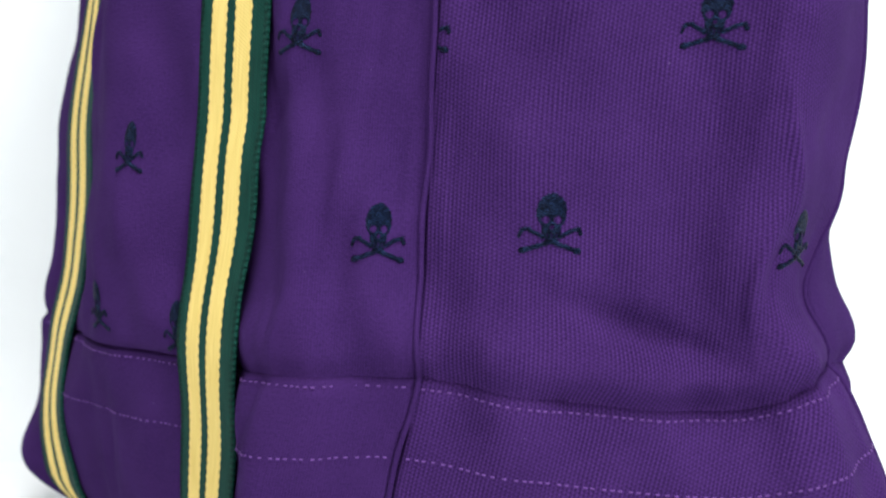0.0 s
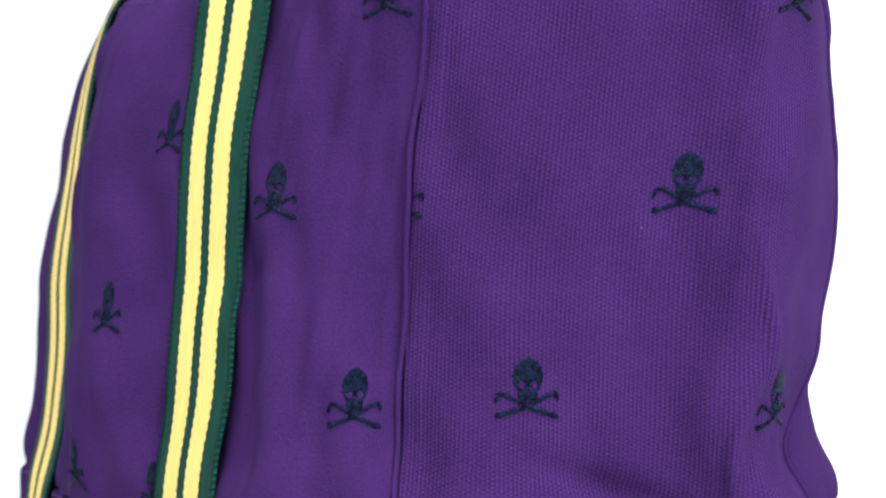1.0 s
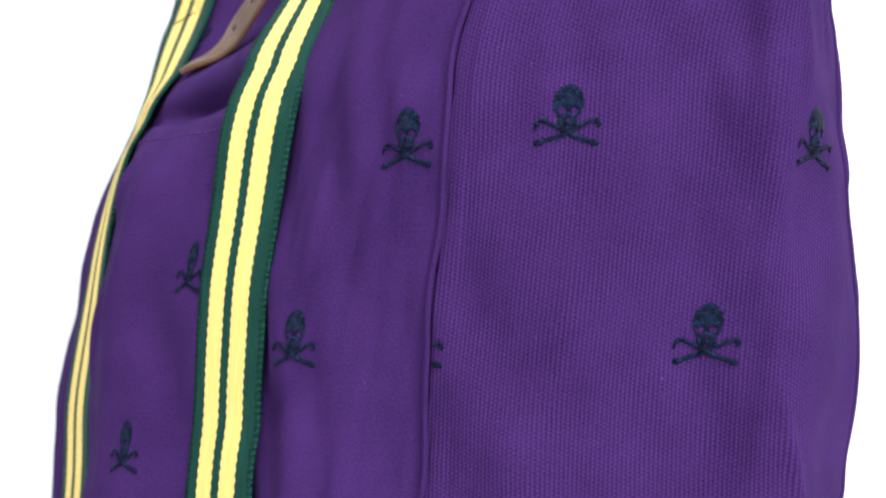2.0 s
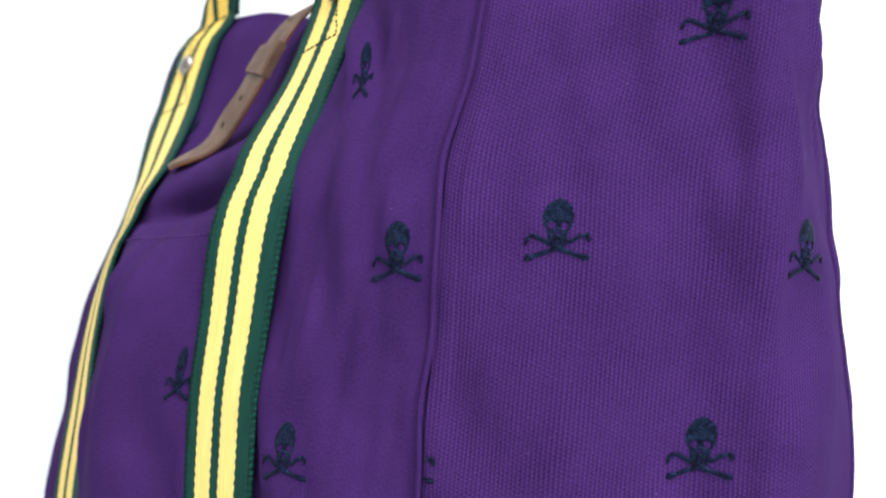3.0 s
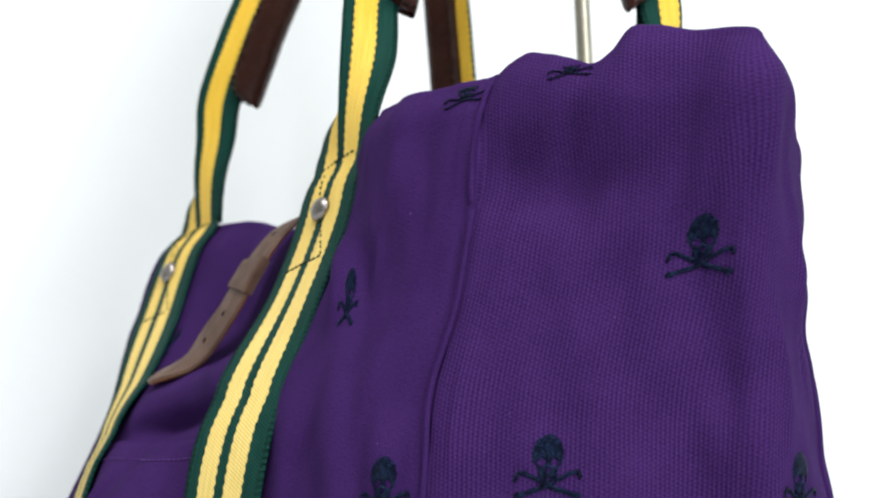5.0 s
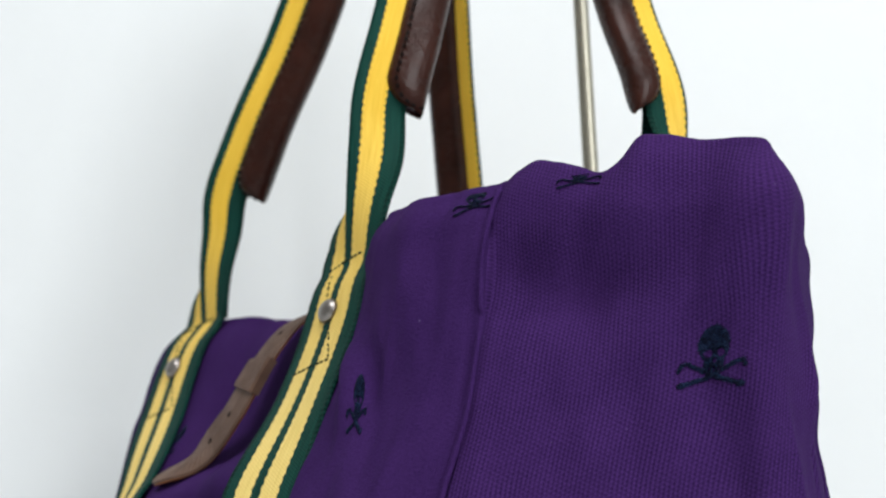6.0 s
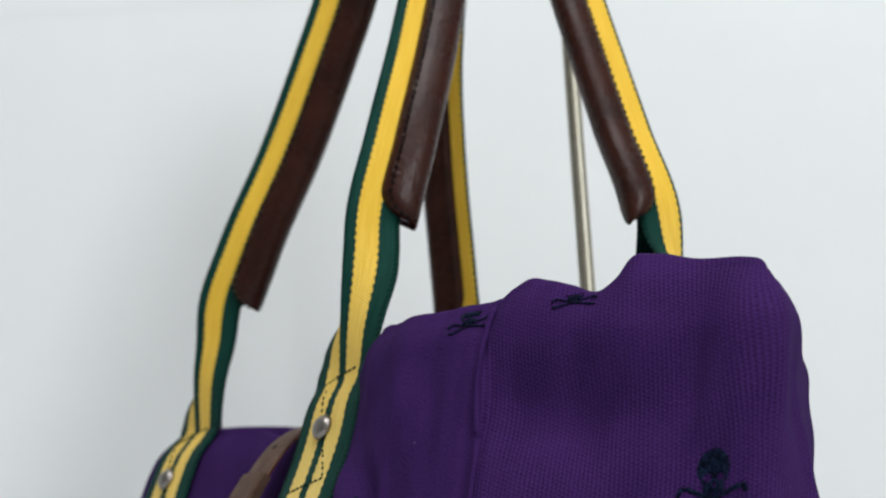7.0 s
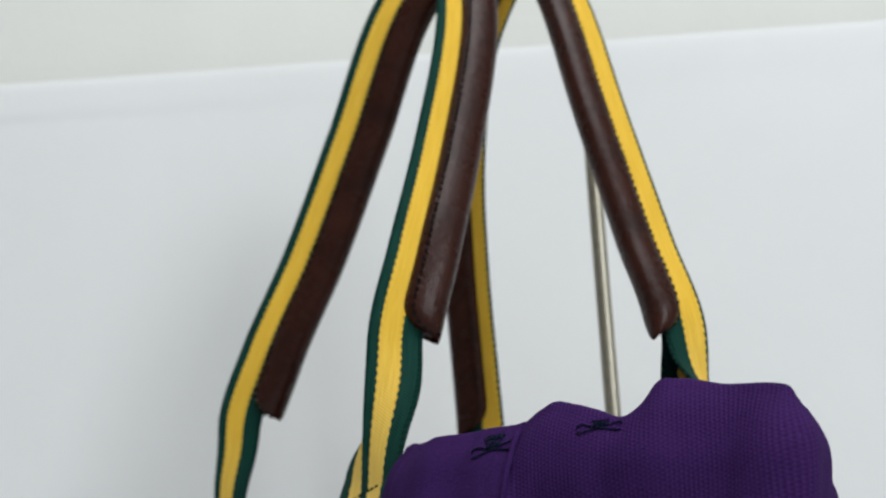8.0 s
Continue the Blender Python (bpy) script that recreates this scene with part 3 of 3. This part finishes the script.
def ridge(name, q, z0, z1, radius, lift, label="", sway=lambda z: 0.0):
    """The piped seam that stands out along an upright line."""
    pts = [on_bag(q + sway(z), z, lift + 0.0012 * (1 - float(step(hem_at(q) - 0.003, hem_at(q) + 0.004, z))))[0] for z in np.linspace(z0, z1, 200)]
    v, f = tube_mesh(pts, radius, 8)
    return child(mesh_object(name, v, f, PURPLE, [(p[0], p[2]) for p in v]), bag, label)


ridge("seam", -0.003, 0.006, 0.500, 0.0013, -0.0001, "raised piped seam", seam_sway)
ridge("seam", 3.96, 0.006, 0.478, 0.0013, 0.0)


def stitches(name, path, mat, parent, length=0.0021, gap=0.0014, width=0.00045, label=""):
    """A row of small stitches along a path of (place, way out) pairs."""
    pts = np.array([p for p, _ in path])
    outs = np.array([n for _, n in path])
    d = np.concatenate([[0], np.cumsum(np.linalg.norm(np.diff(pts, axis=0), axis=1))])
    verts, faces = [], []
    at = 0.0
    while at + length < d[-1]:
        ends = []
        for a in (at, at + length / 2, at + length):
            p = np.array([np.interp(a, d, pts[:, k]) for k in range(3)])
            n = np.array([np.interp(a, d, outs[:, k]) for k in range(3)])
            ends.append((p, n))
        way = ends[2][0] - ends[0][0]
        way /= np.linalg.norm(way) + 1e-9
        base = len(verts)
        for (p, n), up in zip(ends, (0.0, 0.0006, 0.0)):
            side = np.cross(way, n) * width
            verts += [p + side - n * 0.0003, p + side * 0.6 + n * (up + 0.0001), p - side * 0.6 + n * (up + 0.0001), p - side - n * 0.0003]
        for k in range(2):
            o = base + 4 * k
            faces += [(o + j, o + (j + 1) % 4, o + 4 + (j + 1) % 4, o + 4 + j) for j in range(4)]
        at += length + gap * (1.0 + 0.45 * math.sin(at * 2300.0 + 3.0 * math.sin(at * 610.0)))
    ob = mesh_object(name, verts, faces, mat)
    ob["kind"] = "stuff"
    return child(ob, parent, label)


def bag_line(q0, q1, height, lift, count=120):
    return [on_bag(q, height(q), lift) for q in np.linspace(q0, q1, count)]


stitches("stitching", bag_line(0.05, 3.9, lambda q: hem_at(q) - 0.0045, 0.0014), LILAC_THREAD, bag, 0.0017, 0.0021, 0.0005, label="lilac hem stitches")
stitches("stitching", bag_line(0.05, 3.9, lambda q: hem_at(q) - 0.0335, 0.0014), LILAC_THREAD, bag, 0.0017, 0.0021, 0.0005)
stitches("stitching", bag_line(-4.6, -0.05, lambda q: hem_at(q) - 0.004, 0.0014), LILAC_THREAD, bag, 0.0017, 0.0021, 0.0005)
stitches("stitching", bag_line(-4.6, -0.05, lambda q: hem_at(q) - 0.0335, 0.0014), LILAC_THREAD, bag, 0.0017, 0.0021, 0.0005)
stitches("stitching", bag_line(-3.8, -2.2, lambda q: 0.3535 + 0.002 * math.sin(3 * q), 0.0030), LILAC_THREAD, bag, 0.0017, 0.0014, 0.0003)


# ---- embroidered skulls ----
def skull_depth(x, y):
    """Positive inside the skull and crossbones; millimetres from its middle."""
    def ell(cx, cy, rx, ry):
        return 1 - math.hypot((x - cx) / rx, (y - cy) / ry)

    def bone(x0, y0, x1, y1, w):
        dx, dy = x1 - x0, y1 - y0
        t = max(0.0, min(1.0, ((x - x0) * dx + (y - y0) * dy) / (dx * dx + dy * dy)))
        return 1 - math.hypot(x - x0 - t * dx, y - y0 - t * dy) / w

    head = max(ell(0, 3.6, 6.6, 8.0), ell(0, -3.5, 4.3, 6.0))
    for ex, ey, rx, ry in ((-2.6, 0.4, 1.6, 1.5), (2.6, 0.2, 1.6, 1.5), (0.1, -2.6, 0.8, 1.0)):
        head = min(head, -ell(ex, ey, rx, ry))
    if -7.6 < y < -5.2 and abs(x) < 3.4 and abs((x + 0.8) % 1.9 - 0.95) < 0.28:
        head = min(head, -1)
    arms = max(bone(-3.6, -6.8, -9.6, -3.4, 0.9), bone(-9.6, -3.4, -12.2, -4.0, 0.9), bone(-12.2, -4.0, -13.2, -6.4, 0.9),
               bone(3.6, -6.8, 9.0, -4.2, 0.9), bone(9.0, -4.2, 12.2, -3.6, 0.9), bone(12.2, -3.6, 12.9, -5.6, 0.9),
               bone(2.0, -8.2, -10.6, -12.2, 1.0), bone(-2.0, -8.2, 10.6, -12.6, 1.0),
               ell(-11.6, -12.4, 2.1, 1.4), ell(11.6, -12.9, 2.1, 1.4))
    return max(head, arms)


CELL = 0.42                                       # millimetres
SKULL_CELLS = [(i, j) for i in range(-33, 33) for j in range(-36, 29) if skull_depth((i + 0.5) * CELL + 0.24 * math.sin(j * 2.7 + i), (j + 0.5) * CELL + 0.24 * math.sin(i * 3.1 - j)) > 0.02 + 0.05 * ((i * 7 + j * 13) % 5) / 5]


def skull(bearing, z, turn=0.0, first=-99, last=99, high=99, lift=0.0, wide=1.0, tall=1.0, lean=0.0):
    """A skull and crossbones sewn on the cloth at a bearing and height; only the strip first..last across of it, up to high."""
    q0 = toward(bearing, z)
    a0 = arc_of(q0, z)
    top = rim_at(q0) - 0.0005
    ids, verts, uvs, faces = {}, [], [], []
    c, s = math.cos(radians(turn)), math.sin(radians(turn))

    def corner(i, j):
        if (i, j) not in ids:
            mx, my = i * CELL, j * CELL
            rx, ry = c * mx - s * my, s * mx + c * my
            zz = min(z + ry * 0.00094 * tall, top)
            q = q_at(a0 + (rx * wide - ry * lean) * 0.00094, zz)
            d = min(1.0, max(0.0, skull_depth(mx, my)) * 2.5)
            verts.append(on_bag(q, zz, lift + 0.0001 + 0.0008 * d)[0])
            uvs.append((mx * 0.001, my * 0.001))
            ids[i, j] = len(verts) - 1
        return ids[i, j]

    for i, j in SKULL_CELLS:
        if first <= i * CELL <= last and j * CELL < high:
            faces.append((corner(i, j), corner(i + 1, j), corner(i + 1, j + 1), corner(i, j + 1)))
    ob = mesh_object("embroidered_skull", verts, faces, NAVY, uvs)
    child(ob, bag, "navy embroidered skull and crossbones")


for bearing, height in ((0.0877, 0.178), (0.2132, 0.2575), (0.1057, 0.3415), (0.240, 0.4225), (0.284, 0.172), (0.303, 0.333)):
    skull(bearing, height)
for bearing, height, wide in ((-0.0525, 0.173, 0.84), (-0.1156, 0.2565, 0.74), (-0.0229, 0.3355, 0.86)):
    skull(bearing, height, wide=wide)
skull(-0.0175, 0.2565, 0, 8, 99)
skull(-0.0490, 0.4165, wide=0.30, tall=1.12, lean=0.34)
skull(-0.1930, 0.419, wide=0.5)
for bearing, height in ((-0.2430, 0.207), (-0.1930, 0.2885), (-0.2085, 0.126), (-0.2740, 0.132)):
    skull(bearing, height, lift=0.0028, wide=0.5)
skull(0.142, 0.4985, 0, wide=0.72, tall=0.42)
skull(0.0530, 0.4980, 8, wide=0.80, tall=0.50)


# ---- handles ----
def ribbon(rows, fold, thickness=0.0016, across=12):
    """Webbing from rows of (centre, half to one edge, half to the other, way out): a doubled strip with real thickness."""
    verts, uvs, faces = [], [], []
    along = 0.0
    last = None
    n = 2 * across + 1
    for c, r, l, f in rows:
        if last is not None:
            along += np.linalg.norm(c - last)
        last = c
        for k in range(n):
            s = k / (n - 1)
            verts.append(c + (l * (fold - s) / fold if s < fold else r * (s - fold) / (1 - fold)))
            uvs.append((s, along))
    m = len(rows)
    faces = [(i * n + k, i * n + k + 1, (i + 1) * n + k + 1, (i + 1) * n + k) for i in range(m - 1) for k in range(n - 1)]
    ob = mesh_object("webbing", verts, faces, WEBBING, uvs)
    s = ob.modifiers.new("thickness", "SOLIDIFY")
    s.thickness, s.offset = thickness, 0
    return ob


def near_lay(z):
    """How far the near strap leaves the cloth's own slant, and the way across it there."""
    k = float(step(0.385, 0.43, z))
    return 0.85 * float(step(0.30, 0.35, z)), np.array((0.80 - 0.14 * k, -0.60 - 0.15 * k, 0.0)), 0.0050


def far_lay(z):
    return 0.8 * math.exp(-((z - 0.358) / (0.028 if z > 0.358 else 0.060)) ** 2), np.array((0.32, -0.947, 0.0)), 0.0


def plain_lay(z):
    return 0.0, np.array((1.0, 0.0, 0.0)), 0.0


def leg_rows(q_of, z0, z1, side, edge, inward, facing, fold, lay):
    """Rows of one leg: flat on the bag from z0 to z1, then free along the points of edge, folded along its middle with both halves pointing inward.
    side: which half of the flat strip (+1 or -1 along the ring) comes to lie in front."""
    rows = []
    SHORT, LONG = 2 * WEB * fold, 2 * WEB * (1 - fold)
    for z in np.linspace(z0, z1, 70):
        q = q_of(z)
        a = arc_of(q, z) - side * (WEB - SHORT)
        c, n = smooth_bag(q_at(a, z), z)
        r = smooth_bag(q_at(a + side * LONG, z), z)[0] - c
        l = smooth_bag(q_at(a - side * SHORT, z), z)[0] - c
        chord = r - l
        chord /= np.linalg.norm(chord)
        middle = c + l + (r - l) * SHORT / (SHORT + LONG)
        c = middle + n * max(0.0, float((c - middle) @ n))
        r, l = chord * LONG, -chord * SHORT
        flat, way, proud = lay(z)
        c = c + n * proud * flat
        r = (1 - flat) * r + flat * LONG * way
        l = (1 - flat) * l - flat * SHORT * way
        rows.append((c, r, l, n))
    c0, r0, l0, n0 = rows[-1]
    free = spline([c0] + list(edge), 90)
    tang = np.gradient(free, axis=0)
    tang /= np.linalg.norm(tang, axis=1)[:, None]
    dist = np.concatenate([[0], np.cumsum(np.linalg.norm(np.diff(free, axis=0), axis=1))])
    inward = np.asarray(inward, float)
    r0 = r0 / np.linalg.norm(r0)
    for c, t, d in list(zip(free, tang, dist))[1:]:
        k = float(step(0.0, 0.085, d))
        r = (1 - k) * r0 + k * inward
        r = r - t * (r @ t)
        r /= np.linalg.norm(r)
        f = np.cross(r, t)
        if f @ ((1 - k) * n0 + k * np.asarray(facing)) < 0:
            f = -f
        phi = radians(8 + 160 * float(step(0.0, 0.075, d)))
        l = -math.cos(phi) * r - math.sin(phi) * f
        rows.append((c, r * LONG, l * SHORT, f))
    return rows


def grip(rows, start, parent, reach, half, width):
    """The leather roll sewn round the inner edge of the folded webbing, with a slanted, rounded end."""
    cs = np.array([r[0] for r in rows])
    d = np.concatenate([[0], np.cumsum(np.linalg.norm(np.diff(cs, axis=0), axis=1))])
    rs = np.array([r[1] / np.linalg.norm(r[1]) for r in rows])
    fs = np.array([r[3] for r in rows])

    def at(table, x):
        return np.array([np.interp(x, d, table[:, k]) for k in range(3)])

    verts, edge = [], []
    sides, n = 28, 80
    for m in range(n):
        x = start + (d[-1] - start) * (m / (n - 1)) ** 1.4
        t = min(1.0, (x - start) / 0.020)
        for k in range(sides):
            a = 2 * math.pi * k / sides
            ca, sa = math.cos(a), math.sin(a)
            xx = min(d[-1], x + 0.0022 * (1 - ca) * max(0.0, 1 - (x - start) / 0.06))
            c, r, f = at(cs, xx), at(rs, xx), at(fs, xx)
            w = half * (0.03 + 0.97 * math.sqrt(t * (2 - t)))
            h = 0.0085 * (0.22 + 0.78 * math.sqrt(t * (2 - t)))
            mid = c + r * (reach + 0.85 * (half - w)) - f * 0.0016
            verts.append(mid + r * w * math.copysign(abs(ca) ** 0.85, ca) + f * h * math.copysign(abs(sa) ** 0.75, sa))
        xx = min(d[-1], x + 0.0034 * max(0.0, 1 - (x - start) / 0.06))
        c, r, f = at(cs, xx), at(rs, xx), at(fs, xx)
        w = half * (0.03 + 0.97 * math.sqrt(t * (2 - t)))
        edge.append((c + r * (reach + 0.85 * (half - w) - 0.66 * w) + f * 0.0066, f))
    faces = [(i * sides + k, i * sides + (k + 1) % sides, (i + 1) * sides + (k + 1) % sides, (i + 1) * sides + k) for i in range(n - 1) for k in range(sides)]
    faces.append(tuple(range(sides)))
    ob = mesh_object("leather_grip", verts, faces, GRIP)
    child(ob, parent, "glossy dark brown leather grip")
    stitches("stitching", edge, BROWN_THREAD, parent, 0.0024, 0.0020, width)


def rivet(place, out, parent):
    out = np.asarray(out, float)
    x = np.cross(out, (0, 0, 1.0))
    x /= np.linalg.norm(x)
    y = np.cross(out, x)
    verts, faces = [], []
    prof = [(0.0, 0.0046), (0.0022, 0.0044), (0.0042, 0.0036), (0.0056, 0.0024), (0.0063, 0.0011), (0.0064, 0.0), (0.0058, -0.0006)]
    for r, h in prof:
        for k in range(20):
            a = 2 * math.pi * k / 20
            verts.append(place + r * (math.cos(a) * x + math.sin(a) * y) + h * out)
    faces = [(i * 20 + k, i * 20 + (k + 1) % 20, (i + 1) * 20 + (k + 1) % 20, (i + 1) * 20 + k) for i in range(len(prof) - 1) for k in range(20)]
    child(mesh_object("rivet", verts, faces, NICKEL), parent, "domed nickel rivet")


INWARD = np.array((0.96, 0.28, 0.0))
TOWARD = np.array((0.30, -0.95, 0.0))
EDGE_B = [(-0.0325, 0.588, 0.528), (-0.0307, 0.586, 0.5585), (-0.0297, 0.586, 0.5731), (-0.0188, 0.592, 0.6239), (-0.0045, 0.61, 0.6914), (0.011, 0.635, 0.7987), (0.006, 0.660, 0.868)]
EDGE_A = [(-0.1285, 0.733, 0.53), (-0.1268, 0.729, 0.549), (-0.1260, 0.725, 0.5683), (-0.1125, 0.715, 0.6071), (-0.0870, 0.705, 0.6646), (-0.0592, 0.69, 0.7375), (-0.0268, 0.67, 0.8226), (0.004, 0.660, 0.868)]
EDGE_D = [(0.136, 0.591, 0.53), (0.1373, 0.59, 0.5461), (0.1386, 0.588, 0.5688), (0.1293, 0.60, 0.6261), (0.1147, 0.615, 0.7083), (0.1011, 0.635, 0.7962), (0.085, 0.665, 0.868)]
EDGE_C = [(0.046, 0.745, 0.53), (0.0439, 0.74, 0.5671), (0.0418, 0.735, 0.6016), (0.0387, 0.725, 0.6576), (0.0388, 0.71, 0.729), (0.050, 0.692, 0.80), (0.085, 0.665, 0.868)]


def handle(label, legs, fold):
    h = child(new("handle"), bag, label)
    for q_of, side, edge, riveted, start, lay, inward, reach, half in legs:
        rows = leg_rows(q_of, 0.006, 0.497, side, edge, inward, TOWARD, fold, lay)
        child(ribbon(rows, fold), h, "green webbing with two yellow stripes")
        grip(rows[70:], start, h, reach, half, 0.0009 if riveted else 0.0004)
        flat = rows[:70]

        def place(z, s):
            k = min(range(70), key=lambda i: abs(flat[i][0][2] - z))
            c, r, l, n = flat[k]
            up = flat[min(k + 1, 69)][0] - flat[max(k - 1, 0)][0]
            out = np.cross(up, r * side)
            out /= np.linalg.norm(out)
            out = out if out @ n > 0 else -out
            p = c + up / np.linalg.norm(up) * (z - c[2])
            return p + (r * s if s > 0 else l * -s) + out * 0.0010, out

        for z in (0.440, 0.494):
            stitches("stitching", [place(z + 0.004 * s, s) for s in np.linspace(-0.62, 0.55, 24)], DARK_THREAD, h, 0.0026, 0.0008, 0.00042)
        if riveted:
            stitches("stitching", [place(z, s) for s, z in zip(np.linspace(0.5, -0.5, 30), np.linspace(0.443, 0.492, 30))], DARK_THREAD, h, 0.0022, 0.0018, 0.00032)
            p, n = place(0.468, 0.04)
            rivet(p, n, h)


handle("front handle of green and yellow webbing with a leather grip", [(lambda z: -2.0, 1, EDGE_B, True, 0.073, near_lay, INWARD, 0.0260, 0.0116),
                                                                               (lambda z: -4.0 + 0.05 * math.exp(-((z - 0.30) / 0.05) ** 2), 1, EDGE_A, True, 0.073, far_lay, (0.95, -0.31, 0.0), 0.0285, 0.0110)], 10 / 24)
handle("rear handle of green and yellow webbing with a leather grip", [(lambda z: 5.5, -1, EDGE_D, False, 0.0625, plain_lay, -INWARD, 0.0220, 0.0093), (lambda z: 6.5, -1, EDGE_C, False, 0.055, plain_lay, (-0.91, 0.41, 0.0), 0.0195, 0.0108)], 0.492)


# ---- closing tab ----
def closing_tab():
    tab = child(new("closing_tab"), bag, "worn brown leather closing strap with holes")
    path = spline([(-0.010, 0.745, 0.455), (-0.028, 0.705, 0.482), (-0.050, 0.664, 0.4845), (-0.066, 0.642, 0.472), (-0.080, 0.632, 0.4505), (-0.094, 0.633, 0.426),
                   (-0.114, 0.648, 0.406), (-0.137, 0.662, 0.3970)], 70)
    tang = np.gradient(path, axis=0)
    tang /= np.linalg.norm(tang, axis=1)[:, None]
    side = np.array((0.57, -0.82, 0.0))
    verts, faces = [], []
    for i, (p, t) in enumerate(zip(path, tang)):
        w = 0.0122 * (1 if i < 63 else math.sqrt(max(0.05, 1 - ((i - 63) / 6.3) ** 2)))
        s = side - t * (side @ t)
        s /= np.linalg.norm(s)
        n = np.cross(s, t)
        n = n if n @ np.array((-0.6, -0.4, 0.7)) > 0 else -n
        for a, b in ((-1, 0.0), (-0.92, 0.0013), (0, 0.0017), (0.92, 0.0013), (1, 0.0), (0.92, -0.0013), (0, -0.0014), (-0.92, -0.0013)):
            verts.append(p + s * w * a + n * b)
    n = len(path)
    faces = [(i * 8 + k, i * 8 + (k + 1) % 8, (i + 1) * 8 + (k + 1) % 8, (i + 1) * 8 + k) for i in range(n - 1) for k in range(8)]
    faces += [tuple(range(8)), tuple((n - 1) * 8 + k for k in range(8))[::-1]]
    strap = child(mesh_object("strap", verts, faces, TAB, smooth=False), tab, "worn brown leather strap")
    strap.data.materials.append(TAB_EDGE)
    for p in strap.data.polygons:
        if p.index % 8 in (4, 5, 6, 7) and p.index < 8 * (n - 1):
            p.material_index = 1

    def basis(i):
        t = tang[i]
        a = side - t * (side @ t)
        a /= np.linalg.norm(a)
        b = np.cross(a, t)
        return path[i], t, a, b if b @ np.array((-0.6, -0.4, 0.7)) > 0 else -b

    # dark discs laid on the strap, coloured as the shade inside punched holes
    for i in (30, 38, 52, 57):
        p, t, a, b = basis(i)
        ring_pts = [p + b * 0.00178 + 0.0017 * (math.cos(x) * t + math.sin(x) * a) for x in np.linspace(0, 2 * math.pi, 13)[:-1]]
        child(mesh_object("hole", ring_pts + [q - b * 0.0005 for q in ring_pts], [tuple(range(12))] + [(k, (k + 1) % 12, 12 + (k + 1) % 12, 12 + k) for k in range(12)], HOLE_SHADE, smooth=False), tab, "dark disc standing in for a punched hole")
    verts, faces = [], []
    loop = ((-1.07, -0.0022), (-1.08, 0.0022), (-0.95, 0.0031), (0.95, 0.0031), (1.08, 0.0022), (1.07, -0.0022))
    for i in (43, 44, 47, 48):
        p, t, a, b = basis(i)
        verts += [p + a * 0.0118 * x + b * y for x, y in loop]
    faces = [(r * 6 + k, r * 6 + (k + 1) % 6, (r + 1) * 6 + (k + 1) % 6, (r + 1) * 6 + k) for r in range(3) for k in range(6)]
    faces += [tuple(range(6)), tuple(18 + k for k in range(6))[::-1]]
    child(mesh_object("keeper", verts, faces, TAB, smooth=False), tab, "leather keeper loop")


closing_tab()


# ---- the stand that holds the handles up ----
def stand():
    st = tagged(new("display_stand"), "slim polished steel stand with a hook for the handles", "stand")
    x, y = 0.1055, 0.70
    v, f = tube_mesh([(x, y, z) for z in np.linspace(0.012, 0.90, 20)], 0.0046, 16)
    child(mesh_object("rod", v, f, STEEL), st)
    v, f = tube_mesh(spline([(x, y, 0.90), (x - 0.006, y - 0.003, 0.918), (x - 0.025, y - 0.014, 0.918), (0.03, 0.66, 0.893), (0.0, 0.645, 0.893), (-0.02, 0.633, 0.905)], 30), 0.0040, 12)
    child(mesh_object("hook", v, f, STEEL), st)
    bm = bmesh.new()
    bmesh.ops.create_cone(bm, cap_ends=True, segments=40, radius1=0.06, radius2=0.058, depth=0.01, matrix=Matrix.Translation((x, y + 0.06, 0.0075)))
    part("base", bm, STEEL, st)


stand()
